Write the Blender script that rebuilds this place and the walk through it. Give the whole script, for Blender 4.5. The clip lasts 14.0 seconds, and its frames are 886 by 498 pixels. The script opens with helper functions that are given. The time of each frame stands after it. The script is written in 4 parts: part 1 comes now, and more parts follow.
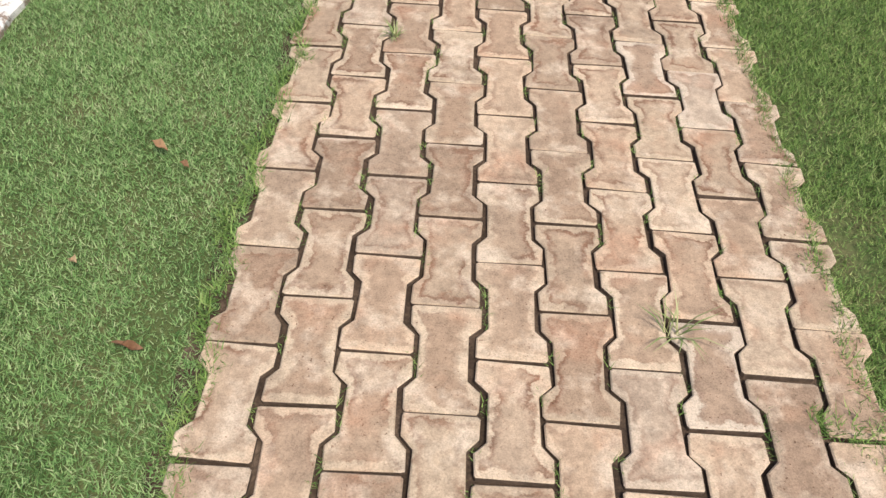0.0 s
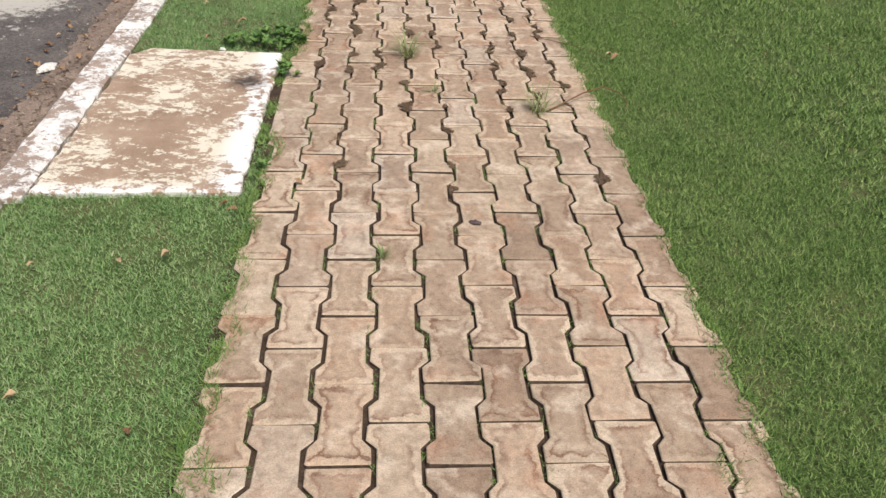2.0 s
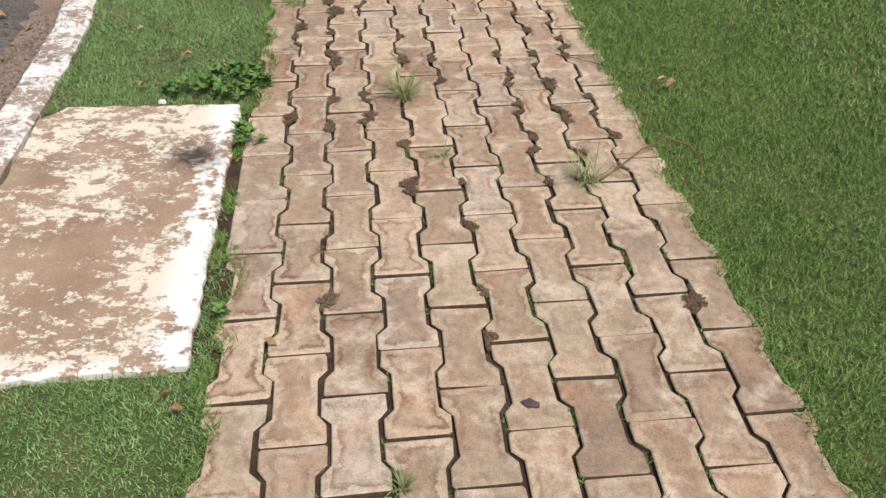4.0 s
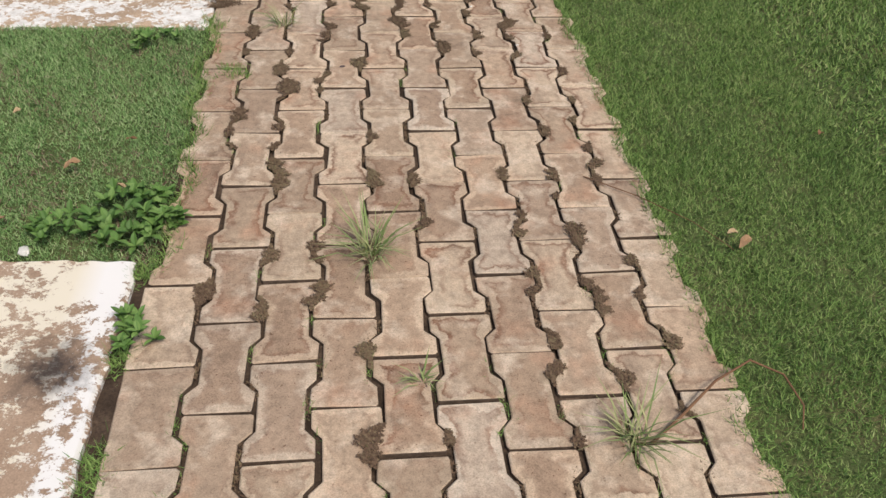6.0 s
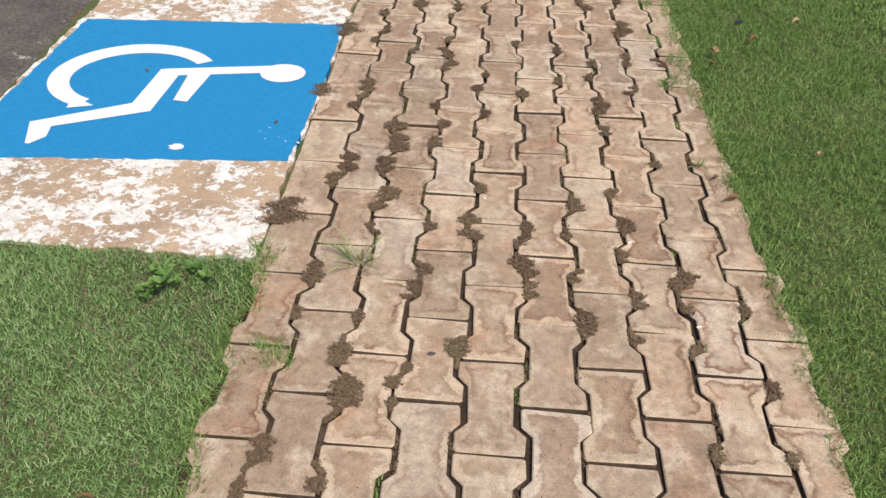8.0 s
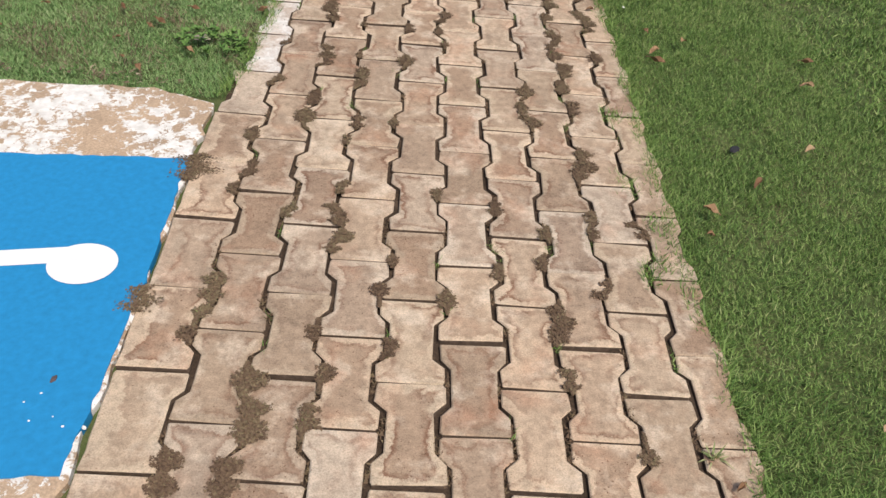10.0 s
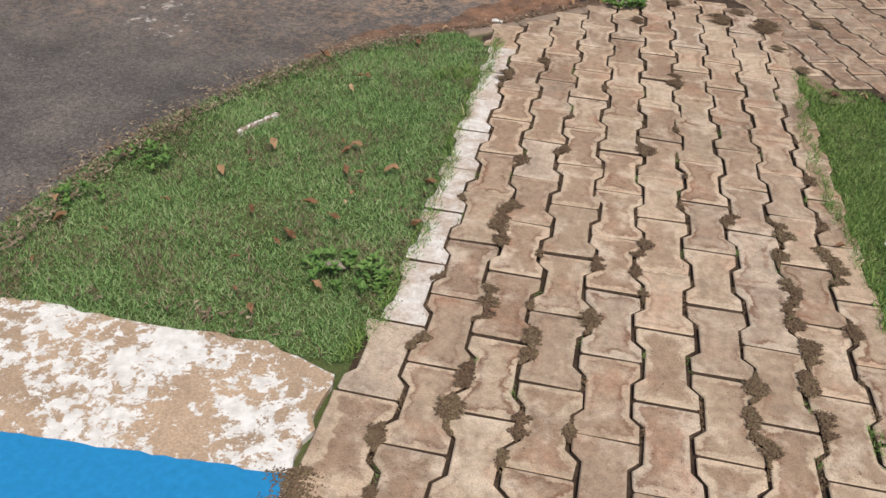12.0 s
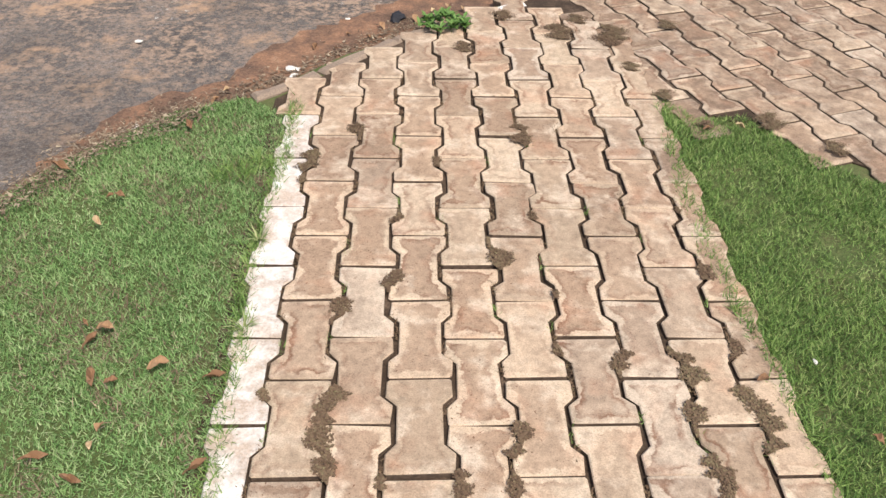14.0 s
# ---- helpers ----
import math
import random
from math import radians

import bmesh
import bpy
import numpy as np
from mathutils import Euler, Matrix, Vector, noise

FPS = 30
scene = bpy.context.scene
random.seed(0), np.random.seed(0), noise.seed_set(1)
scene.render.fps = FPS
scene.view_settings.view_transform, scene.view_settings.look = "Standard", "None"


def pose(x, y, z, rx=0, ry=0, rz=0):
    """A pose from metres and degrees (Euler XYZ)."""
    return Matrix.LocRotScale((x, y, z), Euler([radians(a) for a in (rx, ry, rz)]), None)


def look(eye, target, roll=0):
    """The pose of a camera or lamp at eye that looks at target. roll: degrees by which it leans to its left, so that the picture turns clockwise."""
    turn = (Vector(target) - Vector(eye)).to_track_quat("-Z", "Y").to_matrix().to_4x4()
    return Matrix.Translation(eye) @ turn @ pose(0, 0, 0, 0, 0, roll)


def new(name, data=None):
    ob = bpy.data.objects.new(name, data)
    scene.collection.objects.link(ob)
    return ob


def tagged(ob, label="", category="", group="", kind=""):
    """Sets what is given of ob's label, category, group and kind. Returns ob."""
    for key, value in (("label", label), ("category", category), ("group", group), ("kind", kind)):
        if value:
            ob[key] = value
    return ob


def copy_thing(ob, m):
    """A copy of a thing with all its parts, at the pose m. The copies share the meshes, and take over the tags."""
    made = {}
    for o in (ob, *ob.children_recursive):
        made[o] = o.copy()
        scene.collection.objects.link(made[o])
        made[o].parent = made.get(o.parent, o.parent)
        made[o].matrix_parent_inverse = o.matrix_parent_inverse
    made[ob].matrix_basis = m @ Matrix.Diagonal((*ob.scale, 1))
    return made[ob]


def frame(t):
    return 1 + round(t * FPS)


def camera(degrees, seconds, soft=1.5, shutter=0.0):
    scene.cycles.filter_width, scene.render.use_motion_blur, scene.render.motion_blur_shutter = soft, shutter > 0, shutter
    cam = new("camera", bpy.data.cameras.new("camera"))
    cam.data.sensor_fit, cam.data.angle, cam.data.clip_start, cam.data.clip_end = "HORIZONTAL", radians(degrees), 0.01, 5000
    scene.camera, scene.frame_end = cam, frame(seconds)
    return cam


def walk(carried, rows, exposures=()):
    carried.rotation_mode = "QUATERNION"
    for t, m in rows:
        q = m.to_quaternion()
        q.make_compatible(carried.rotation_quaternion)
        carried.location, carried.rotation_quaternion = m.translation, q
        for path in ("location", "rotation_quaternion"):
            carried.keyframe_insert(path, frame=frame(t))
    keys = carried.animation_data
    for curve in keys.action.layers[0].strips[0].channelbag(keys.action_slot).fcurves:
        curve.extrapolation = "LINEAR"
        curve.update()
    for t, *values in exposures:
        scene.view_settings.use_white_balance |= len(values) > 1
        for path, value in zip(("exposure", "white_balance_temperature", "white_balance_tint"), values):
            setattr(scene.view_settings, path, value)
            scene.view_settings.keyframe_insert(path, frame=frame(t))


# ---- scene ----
# ---------------------------------------------------------------- camera and walk
cam = camera(55.7, 14.0, soft=1.45)
PATH = [  # seconds, x, y, z, yaw, pitch, roll
    (0.0, 0.423, -1.754, 1.431, -0.20, -46.47, 4.04),
    (0.5, 0.487, -1.406, 1.435, 5.07, -38.85, 2.37),
    (1.0, 0.423, -1.076, 1.447, -8.95, -41.13, 4.49),
    (1.5, 0.388, -0.755, 1.499, -11.73, -36.94, 4.37),
    (2.0, 0.395, -0.387, 1.509, -4.60, -33.37, 2.72),
    (2.2, 0.364, -0.270, 1.499, -4.60, -33.16, 3.10),
    (4.3, 0.350, 0.894, 1.509, -6.02, -39.42, 0.27),
    (4.5, 0.362, 1.004, 1.498, -5.19, -40.35, 0.53),
    (5.0, 0.508, 1.319, 1.506, 2.26, -39.41, -0.32),
    (5.5, 0.514, 1.621, 1.496, -3.02, -40.75, 1.92),
    (6.0, 0.471, 1.931, 1.514, -7.36, -40.96, 3.28),
    (6.5, 0.499, 2.237, 1.497, 1.74, -37.64, 1.74),
    (7.0, 0.485, 2.540, 1.483, 1.56, -38.15, 1.74),
    (7.5, 0.453, 2.877, 1.497, -4.77, -39.51, 2.27),
    (8.0, 0.508, 3.240, 1.446, 2.72, -37.89, 1.94),
    (8.5, 0.566, 3.578, 1.452, 5.79, -37.07, 1.22),
    (8.7, 0.552, 3.731, 1.452, 2.68, -37.59, 1.79),
    (10.8, 0.481, 4.899, 1.451, -4.62, -40.62, 6.51),
    (11.0, 0.453, 4.978, 1.456, 1.07, -40.31, 5.32),
    (11.5, 0.414, 5.232, 1.453, 8.61, -36.94, 5.41),
    (12.0, 0.381, 5.487, 1.466, 9.15, -35.76, 3.76),
    (12.5, 0.264, 5.745, 1.499, -0.85, -37.24, 5.07),
    (13.0, 0.240, 5.955, 1.510, -3.42, -39.62, 3.38),
    (13.5, 0.351, 6.252, 1.517, -0.08, -37.57, 1.99),
    (14.0, 0.410, 6.473, 1.500, -2.60, -38.72, 1.86),
]


def carried_pose(x, y, z, yaw, pitch, roll):
    a, b = radians(yaw), radians(pitch)
    ahead = Vector((-math.sin(a) * math.cos(b), math.cos(a) * math.cos(b), math.sin(b)))
    return look((x, y, z), Vector((x, y, z)) + ahead, roll)


walk(cam, [(r[0], carried_pose(*r[1:])) for r in PATH],
     exposures=[(0.0, 0.16), (1.5, 0.0), (2.2, -0.06), (4.5, -0.17), (5.0, -0.27), (6.0, -0.28), (8.0, -0.10), (11.0, -0.16), (11.5, -0.27), (12.0, -0.28), (13.0, -0.24), (13.5, 0.18), (14.0, 0.28)])

# ---------------------------------------------------------------- world and sun
SUN_EL, SUN_AZ = 58.0, 150.0  # degrees; azimuth clockwise from +y
world = bpy.data.worlds.new("sky")
scene.world = world
world.use_nodes = True
wt = world.node_tree
sky = wt.nodes.new("ShaderNodeTexSky")
sky.sky_type = "NISHITA"
sky.sun_disc = False
sky.sun_elevation, sky.sun_rotation = radians(SUN_EL), radians(SUN_AZ)
sky.dust_density, sky.air_density, sky.ozone_density = 4.0, 1.0, 1.0
wt.links.new(sky.outputs[0], wt.nodes["Background"].inputs[0])
wt.nodes["Background"].inputs[1].default_value = 0.13
sun = new("sun", bpy.data.lights.new("sun", "SUN"))
sun.data.energy, sun.data.angle, sun.data.color = 2.9, radians(12), (1.0, 0.93, 0.84)
e, a = radians(SUN_EL), radians(SUN_AZ)
sun.matrix_world = look((math.sin(a) * math.cos(e) * 30, math.cos(a) * math.cos(e) * 30, math.sin(e) * 30), (0, 0, 0))


# ---------------------------------------------------------------- materials
class Nodes:
    """Short hand for a node material with one Principled shader."""

    def __init__(self, name, rough=0.9):
        self.mat = bpy.data.materials.new(name)
        self.mat.use_nodes = True
        self.t = self.mat.node_tree
        self.b = self.t.nodes["Principled BSDF"]
        self.b.inputs["Roughness"].default_value = rough
        self.b.inputs["Specular IOR Level"].default_value = 0.25
        self.co = self.t.nodes.new("ShaderNodeTexCoord")
        self.info = self.t.nodes.new("ShaderNodeObjectInfo")
        self.geo = self.t.nodes.new("ShaderNodeNewGeometry")

    def set(self, node, key, value):
        if hasattr(value, "is_linked"):
            self.t.links.new(value, node.inputs[key])
        else:
            node.inputs[key].default_value = value

    def vec(self, scale=(1, 1, 1), world=True, shift=None, turn=0.0):
        m = self.t.nodes.new("ShaderNodeMapping")
        self.t.links.new(self.geo.outputs["Position"] if world else self.co.outputs["Object"], m.inputs[0])
        m.inputs["Scale"].default_value = scale
        m.inputs["Rotation"].default_value = (0, 0, radians(turn))
        if shift is not None:
            self.t.links.new(shift, m.inputs["Location"])
        return m.outputs[0]

    def noise(self, vec, scale, detail=4.0, rough=0.6, warp=0.0):
        n = self.t.nodes.new("ShaderNodeTexNoise")
        self.t.links.new(vec, n.inputs["Vector"])
        n.inputs["Scale"].default_value, n.inputs["Detail"].default_value = scale, detail
        n.inputs["Roughness"].default_value, n.inputs["Distortion"].default_value = rough, warp
        return n.outputs["Fac"]

    def ramp(self, fac, *stops):
        r = self.t.nodes.new("ShaderNodeValToRGB")
        self.set(r, 0, fac)
        while len(r.color_ramp.elements) < len(stops):
            r.color_ramp.elements.new(0.5)
        for el, (p, c) in zip(r.color_ramp.elements, stops):
            el.position = p
            el.color = (*(c if isinstance(c, tuple) else (c, c, c)), 1)
        return r.outputs[0]

    def mix(self, fac, one, two, how="MIX"):
        m = self.t.nodes.new("ShaderNodeMix")
        m.data_type, m.blend_type = "RGBA", how
        self.set(m, 0, fac)
        for k, v in ((6, one), (7, two)):
            self.set(m, k, (*v, 1) if isinstance(v, tuple) else v)
        return m.outputs[2]

    def math(self, op, one, two=0.0, clamp=False):
        m = self.t.nodes.new("ShaderNodeMath")
        m.operation, m.use_clamp = op, clamp
        self.set(m, 0, one), self.set(m, 1, two)
        return m.outputs[0]

    def split(self, vec):
        s = self.t.nodes.new("ShaderNodeSeparateXYZ")
        self.t.links.new(vec, s.inputs[0])
        return s.outputs

    def finish(self, colour, bump=None, strength=0.4, depth=0.003, rough=None):
        self.set(self.b, "Base Color", (*colour, 1) if isinstance(colour, tuple) else colour)
        if bump is not None:
            n = self.t.nodes.new("ShaderNodeBump")
            n.inputs["Strength"].default_value, n.inputs["Distance"].default_value = strength, depth
            self.t.links.new(bump, n.inputs["Height"])
            self.t.links.new(n.outputs[0], self.b.inputs["Normal"])
        if rough is not None:
            self.t.links.new(rough, self.b.inputs["Roughness"])
        return self.mat


def paver_material(name="worn_pink_concrete", dirt=0.0):
    n = Nodes(name, 0.92)
    r = n.info.outputs["Random"]
    shift = n.math("MULTIPLY", r, 37.0)
    own = n.vec(world=False, shift=shift)
    tone = n.ramp(r, (0.0, (0.34, 0.25, 0.175)), (0.2, (0.51, 0.40, 0.285)), (0.4, (0.60, 0.475, 0.345)), (0.6, (0.56, 0.42, 0.295)),
                  (0.8, (0.42, 0.318, 0.228)), (1.0, (0.60, 0.50, 0.39)))
    # worn core: distance from the outline of the block, roughened
    x, y, _ = n.split(n.vec(world=False))
    ay = n.math("ABSOLUTE", y)
    waist = n.math("MULTIPLY", n.math("SUBTRACT", ay, 0.062, True), 0.5)
    inner = n.math("SUBTRACT", n.math("ADD", 0.05, waist), n.math("ABSOLUTE", x))
    inner = n.math("MINIMUM", inner, n.math("SUBTRACT", 0.13, ay))
    wob = n.math("MULTIPLY", n.math("SUBTRACT", n.noise(own, 17.0, 7.0, 0.66), 0.5), 0.09)
    inner = n.math("ADD", inner, wob)
    r2 = n.math("FRACT", n.math("MULTIPLY", r, 13.7))
    r3 = n.math("FRACT", n.math("MULTIPLY", r, 71.3))
    core = n.ramp(n.math("MULTIPLY", inner, 20.0), (0.12, 0.0), (0.5, 1.0))
    line = n.ramp(n.math("MULTIPLY", inner, 20.0), (0.14, 0.0), (0.27, 1.0), (0.55, 0.08))
    amount = n.math("MULTIPLY", line, n.ramp(n.noise(own, 7.0, 2.0), (0.34, 0.0), (0.56, 1.0)))
    amount = n.math("MULTIPLY", amount, n.ramp(r2, (0.1, 0.35), (0.8, 1.0)))
    col = n.mix(n.math("MULTIPLY", core, n.ramp(r3, (0.1, 0.1), (0.95, 0.85))), tone, (0.35, 0.24, 0.162))
    col = n.mix(amount, col, (0.21, 0.108, 0.066))
    # dark grime over whole stretches, and per block
    w = n.vec()
    grime = n.ramp(n.noise(w, 2.3, 5.0, 0.65), (0.46 - dirt, 0.0), (0.68 - dirt, 0.6 + dirt))
    grime = n.math("MULTIPLY", grime, n.ramp(n.noise(own, 17.0, 4.0), (0.35, 0.2), (0.62, 1.0)))
    col = n.mix(grime, col, (0.17, 0.118, 0.085))
    dusty = n.ramp(n.noise(own, 9.0, 5.0, 0.62), (0.52, 0.0), (0.68, 0.75 - 2 * dirt))
    col = n.mix(dusty, col, (0.66, 0.545, 0.42))
    redness = n.ramp(n.noise(own, 6.0, 3.0), (0.55, 0.0), (0.74, 0.42))
    col = n.mix(redness, col, (0.47, 0.235, 0.14))
    fine = n.noise(w, 260.0, 3.0, 0.7)
    col = n.mix(0.6, col, n.ramp(fine, (0.3, 0.55), (0.5, 1.0), (0.68, 1.3)), "MULTIPLY")
    mottle = n.noise(own, 40.0, 5.0, 0.7)
    col = n.mix(0.6, col, n.ramp(mottle, (0.3, 0.58), (0.5, 1.0), (0.68, 1.3)), "MULTIPLY")
    pits = n.ramp(n.noise(own, 135.0, 2.0), (0.27, 0.0), (0.35, 1.0))
    col = n.mix(n.ramp(r3, (0.2, 0.3), (0.9, 0.95)), col, n.mix(pits, (0.36, 0.24, 0.19), (1.0, 1.0, 1.0)), "MULTIPLY")
    bump = n.math("ADD", n.math("MULTIPLY", fine, 0.5), n.math("ADD", n.math("MULTIPLY", pits, 0.5), n.noise(own, 30.0, 4.0)))
    return n.finish(col, bump, 0.55, 0.004)


def whitewash_material(name, under, cover, scale=9.0, stretch=(1, 1, 1), soft=0.035, drift=0.33):
    """Flaking white paint over concrete; cover: where the paint begins in the noise."""
    n = Nodes(name, 0.85)
    w = n.vec(stretch)
    base = n.ramp(n.noise(w, 4.0, 6.0, 0.65), (0.3, tuple(0.72 * c for c in under)), (0.52, under), (0.7, tuple(1.18 * c for c in under)))
    base = n.mix(0.7, base, n.ramp(n.noise(w, 160.0, 3.0), (0.3, 0.62), (0.65, 1.15)), "MULTIPLY")
    patch = n.math("ADD", n.math("MULTIPLY", n.noise(w, scale, 9.0, 0.72, 0.4), 0.50), n.math("MULTIPLY", n.noise(w, scale * drift, 3.0), 0.32))
    patch = n.math("ADD", patch, n.math("MULTIPLY", n.noise(w, 85.0, 4.0, 0.7), 0.18))
    flakes = n.ramp(patch, (cover, 0.0), (cover + soft, 1.0))
    paint = n.ramp(n.noise(w, 30.0, 4.0), (0.3, (0.64, 0.61, 0.56)), (0.6, (0.86, 0.84, 0.80)))
    col = n.mix(flakes, base, paint)
    bump = n.math("ADD", flakes, n.noise(w, 190.0, 3.0))
    return n.finish(col, bump, 0.4, 0.002)


def slab_material():
    """Tan concrete with brushed remains of white paint, thick along two edges, and one tar stain."""
    n = Nodes("tan_concrete_with_paint_remains", 0.9)
    w = n.vec()
    x, y, _ = n.split(w)
    base = n.ramp(n.noise(w, 5.0, 6.0, 0.65), (0.3, (0.31, 0.21, 0.14)), (0.55, (0.43, 0.305, 0.215)), (0.75, (0.50, 0.38, 0.275)))
    base = n.mix(0.7, base, n.ramp(n.noise(w, 220.0, 3.0), (0.3, 0.65), (0.65, 1.12)), "MULTIPLY")
    brushed = n.noise(n.vec((0.75, 1.15, 1.0), turn=35.0), 17.0, 10.0, 0.80, 0.2)
    big = n.noise(w, 2.6, 3.0)
    rub = n.math("ADD", n.math("MULTIPLY", brushed, 0.62), n.math("MULTIPLY", big, 0.38))
    edge_r = n.math("SUBTRACT", 0.15, n.math("MULTIPLY", n.math("ABSOLUTE", n.math("ADD", x, 0.165)), 1.25), True)
    edge_n = n.math("SUBTRACT", 0.12, n.math("MULTIPLY", n.math("ABSOLUTE", n.math("SUBTRACT", y, 2.25)), 1.3), True)
    edge_f = n.math("SUBTRACT", 0.10, n.math("MULTIPLY", n.math("ABSOLUTE", n.math("SUBTRACT", y, 3.5)), 0.7), True)
    edges = n.math("MAXIMUM", edge_r, n.math("MAXIMUM", edge_n, edge_f))
    rub = n.math("ADD", rub, n.math("MULTIPLY", edges, n.ramp(n.noise(w, 16.0, 6.0, 0.7), (0.34, 0.0), (0.60, 1.1))))
    rub = n.math("ADD", rub, n.math("MULTIPLY", n.math("SUBTRACT", n.noise(w, 75.0, 5.0, 0.75), 0.5), 0.26))
    flakes = n.ramp(rub, (0.516, 0.0), (0.538, 1.0))
    paint = n.mix(n.ramp(n.math("ADD", edge_r, edge_n), (0.03, 0.0), (0.12, 1.0)), (0.78, 0.71, 0.57), (0.84, 0.82, 0.79))
    col = n.mix(flakes, base, paint)
    tar = n.t.nodes.new("ShaderNodeVectorMath")
    tar.operation = "DISTANCE"
    n.t.links.new(w, tar.inputs[0])
    tar.inputs[1].default_value = (-0.245, 3.27, 0.0)
    stain = n.math("ADD", n.math("MULTIPLY", tar.outputs["Value"], 4.6), n.math("MULTIPLY", n.noise(w, 22.0, 5.0, 0.7), 0.9))
    col = n.mix(n.ramp(stain, (0.55, 0.92), (1.0, 0.0)), col, (0.045, 0.035, 0.032))
    return n.finish(col, n.math("ADD", flakes, n.noise(w, 190.0, 3.0)), 0.4, 0.0025)


def ground_mix(name, *stops, scale=3.0, fine=140.0, rough=0.95, depth=0.006):
    n = Nodes(name, rough)
    w = n.vec()
    f = n.math("ADD", n.math("MULTIPLY", n.noise(w, scale, 6.0, 0.65), 0.75), n.math("MULTIPLY", n.noise(w, scale * 9, 4.0), 0.25))
    col = n.ramp(f, *stops)
    g = n.noise(w, fine, 4.0, 0.7)
    col = n.mix(0.75, col, n.ramp(g, (0.3, 0.5), (0.66, 1.3)), "MULTIPLY")
    return n.finish(col, g, 0.6, depth)


def leaf_material(name, *stops, rough=0.6):
    """Foliage: the tone attribute gives each blade its own shade, the place its larger drift."""
    n = Nodes(name, rough)
    at = n.t.nodes.new("ShaderNodeAttribute")
    at.attribute_name = "tone"
    drift = n.math("ADD", n.math("MULTIPLY", n.noise(n.vec(), 2.1, 4.0, 0.6), 0.5), n.math("MULTIPLY", n.noise(n.vec(), 16.0, 3.0, 0.6), 0.5))
    f = n.math("ADD", n.math("MULTIPLY", at.outputs["Fac"], 0.5), n.math("MULTIPLY", drift, 0.5))
    n.b.inputs["Specular IOR Level"].default_value = 0.3
    return n.finish(n.ramp(f, *stops))


def plain(name, colour, rough=0.8, grain=80.0, vary=0.25):
    n = Nodes(name, rough)
    w = n.vec()
    g = n.noise(w, grain, 4.0)
    col = n.mix(1.0, colour, n.ramp(g, (0.3, 1 - vary), (0.7, 1 + vary)), "MULTIPLY")
    return n.finish(col, g, 0.3, 0.002)


M_PAVER = paver_material()
M_PAVER_GRIMY = paver_material("grimy_pink_concrete", 0.15)
# block sides: soil brown, with the shade inside the joints put into the colour
M_PAVER_SIDE = plain("soil_and_joint_shade_concrete", (0.12, 0.085, 0.062), 0.95, 60.0, 0.4)
M_PAVER_WHITE = whitewash_material("whitewashed_paver", (0.56, 0.45, 0.36), 0.44, 14.0, (1, 1, 1), 0.14)
M_SLAB = slab_material()
M_RAMP = whitewash_material("ramp_concrete_with_worn_whitewash", (0.50, 0.365, 0.25), 0.492, 22.0, (1, 1, 1), 0.022, 0.2)
M_KERB = whitewash_material("whitewashed_kerb", (0.38, 0.29, 0.23), 0.475, 22.0, drift=0.2)
M_KERB_BARE = whitewash_material("bare_kerb", (0.30, 0.23, 0.175), 0.66, 8.0)
M_BED = ground_mix("dark_joint_soil", (0.3, (0.030, 0.020, 0.013)), (0.52, (0.075, 0.051, 0.035)), (0.68, (0.17, 0.12, 0.085)), scale=12.0)
M_SOIL = ground_mix("brown_lawn_soil", (0.3, (0.06, 0.085, 0.028)), (0.5, (0.10, 0.13, 0.045)), (0.72, (0.17, 0.14, 0.075)), scale=4.0)
M_DIRT = ground_mix("red_dirt", (0.3, (0.075, 0.052, 0.040)), (0.48, (0.19, 0.115, 0.078)), (0.6, (0.30, 0.165, 0.10)), (0.75, (0.40, 0.28, 0.19)), scale=9.0)
M_GUTTER = ground_mix("brown_gutter_silt", (0.3, (0.11, 0.082, 0.066)), (0.45, (0.26, 0.195, 0.155)), (0.7, (0.36, 0.275, 0.215)), scale=5.0)
M_BLUE = plain("blue_road_paint", (0.020, 0.245, 0.52), 0.6, 55.0, 0.10)
M_WHITE = plain("white_road_paint", (0.83, 0.83, 0.82), 0.6, 60.0, 0.05)
M_GRASS = leaf_material("mown_grass", (0.24, (0.042, 0.094, 0.020)), (0.43, (0.124, 0.224, 0.050)), (0.60, (0.226, 0.34, 0.092)), (0.82, (0.38, 0.42, 0.18)))
# the same ramp as the lawn in paler greens
M_VERGE = leaf_material("pale_mown_grass", (0.24, (0.058, 0.130, 0.034)), (0.43, (0.172, 0.315, 0.098)), (0.60, (0.295, 0.435, 0.172)), (0.82, (0.45, 0.48, 0.28)))
M_TUFT = leaf_material("long_grass", (0.2, (0.09, 0.17, 0.04)), (0.5, (0.20, 0.27, 0.09)), (0.8, (0.40, 0.39, 0.20)))
M_WEED = leaf_material("weed_leaf", (0.2, (0.045, 0.105, 0.022)), (0.5, (0.105, 0.205, 0.046)), (0.85, (0.22, 0.33, 0.10)))
M_MAT = leaf_material("brown_creeping_weed", (0.2, (0.085, 0.052, 0.034)), (0.5, (0.165, 0.108, 0.068)), (0.8, (0.22, 0.185, 0.10)), rough=0.85)
M_DRY = leaf_material("dry_leaf", (0.2, (0.15, 0.075, 0.04)), (0.5, (0.31, 0.18, 0.095)), (0.8, (0.55, 0.43, 0.26)), rough=0.75)
M_CHAFF = leaf_material("weathered_straw", (0.15, (0.07, 0.048, 0.032)), (0.5, (0.19, 0.135, 0.09)), (0.85, (0.44, 0.36, 0.25)), rough=0.9)
M_PALE = plain("pale_litter", (0.72, 0.70, 0.64), 0.8)
M_STONE = plain("dark_pebble", (0.10, 0.075, 0.075), 0.7)
M_HUSK = plain("grey_dead_leaf", (0.34, 0.29, 0.24), 0.8)
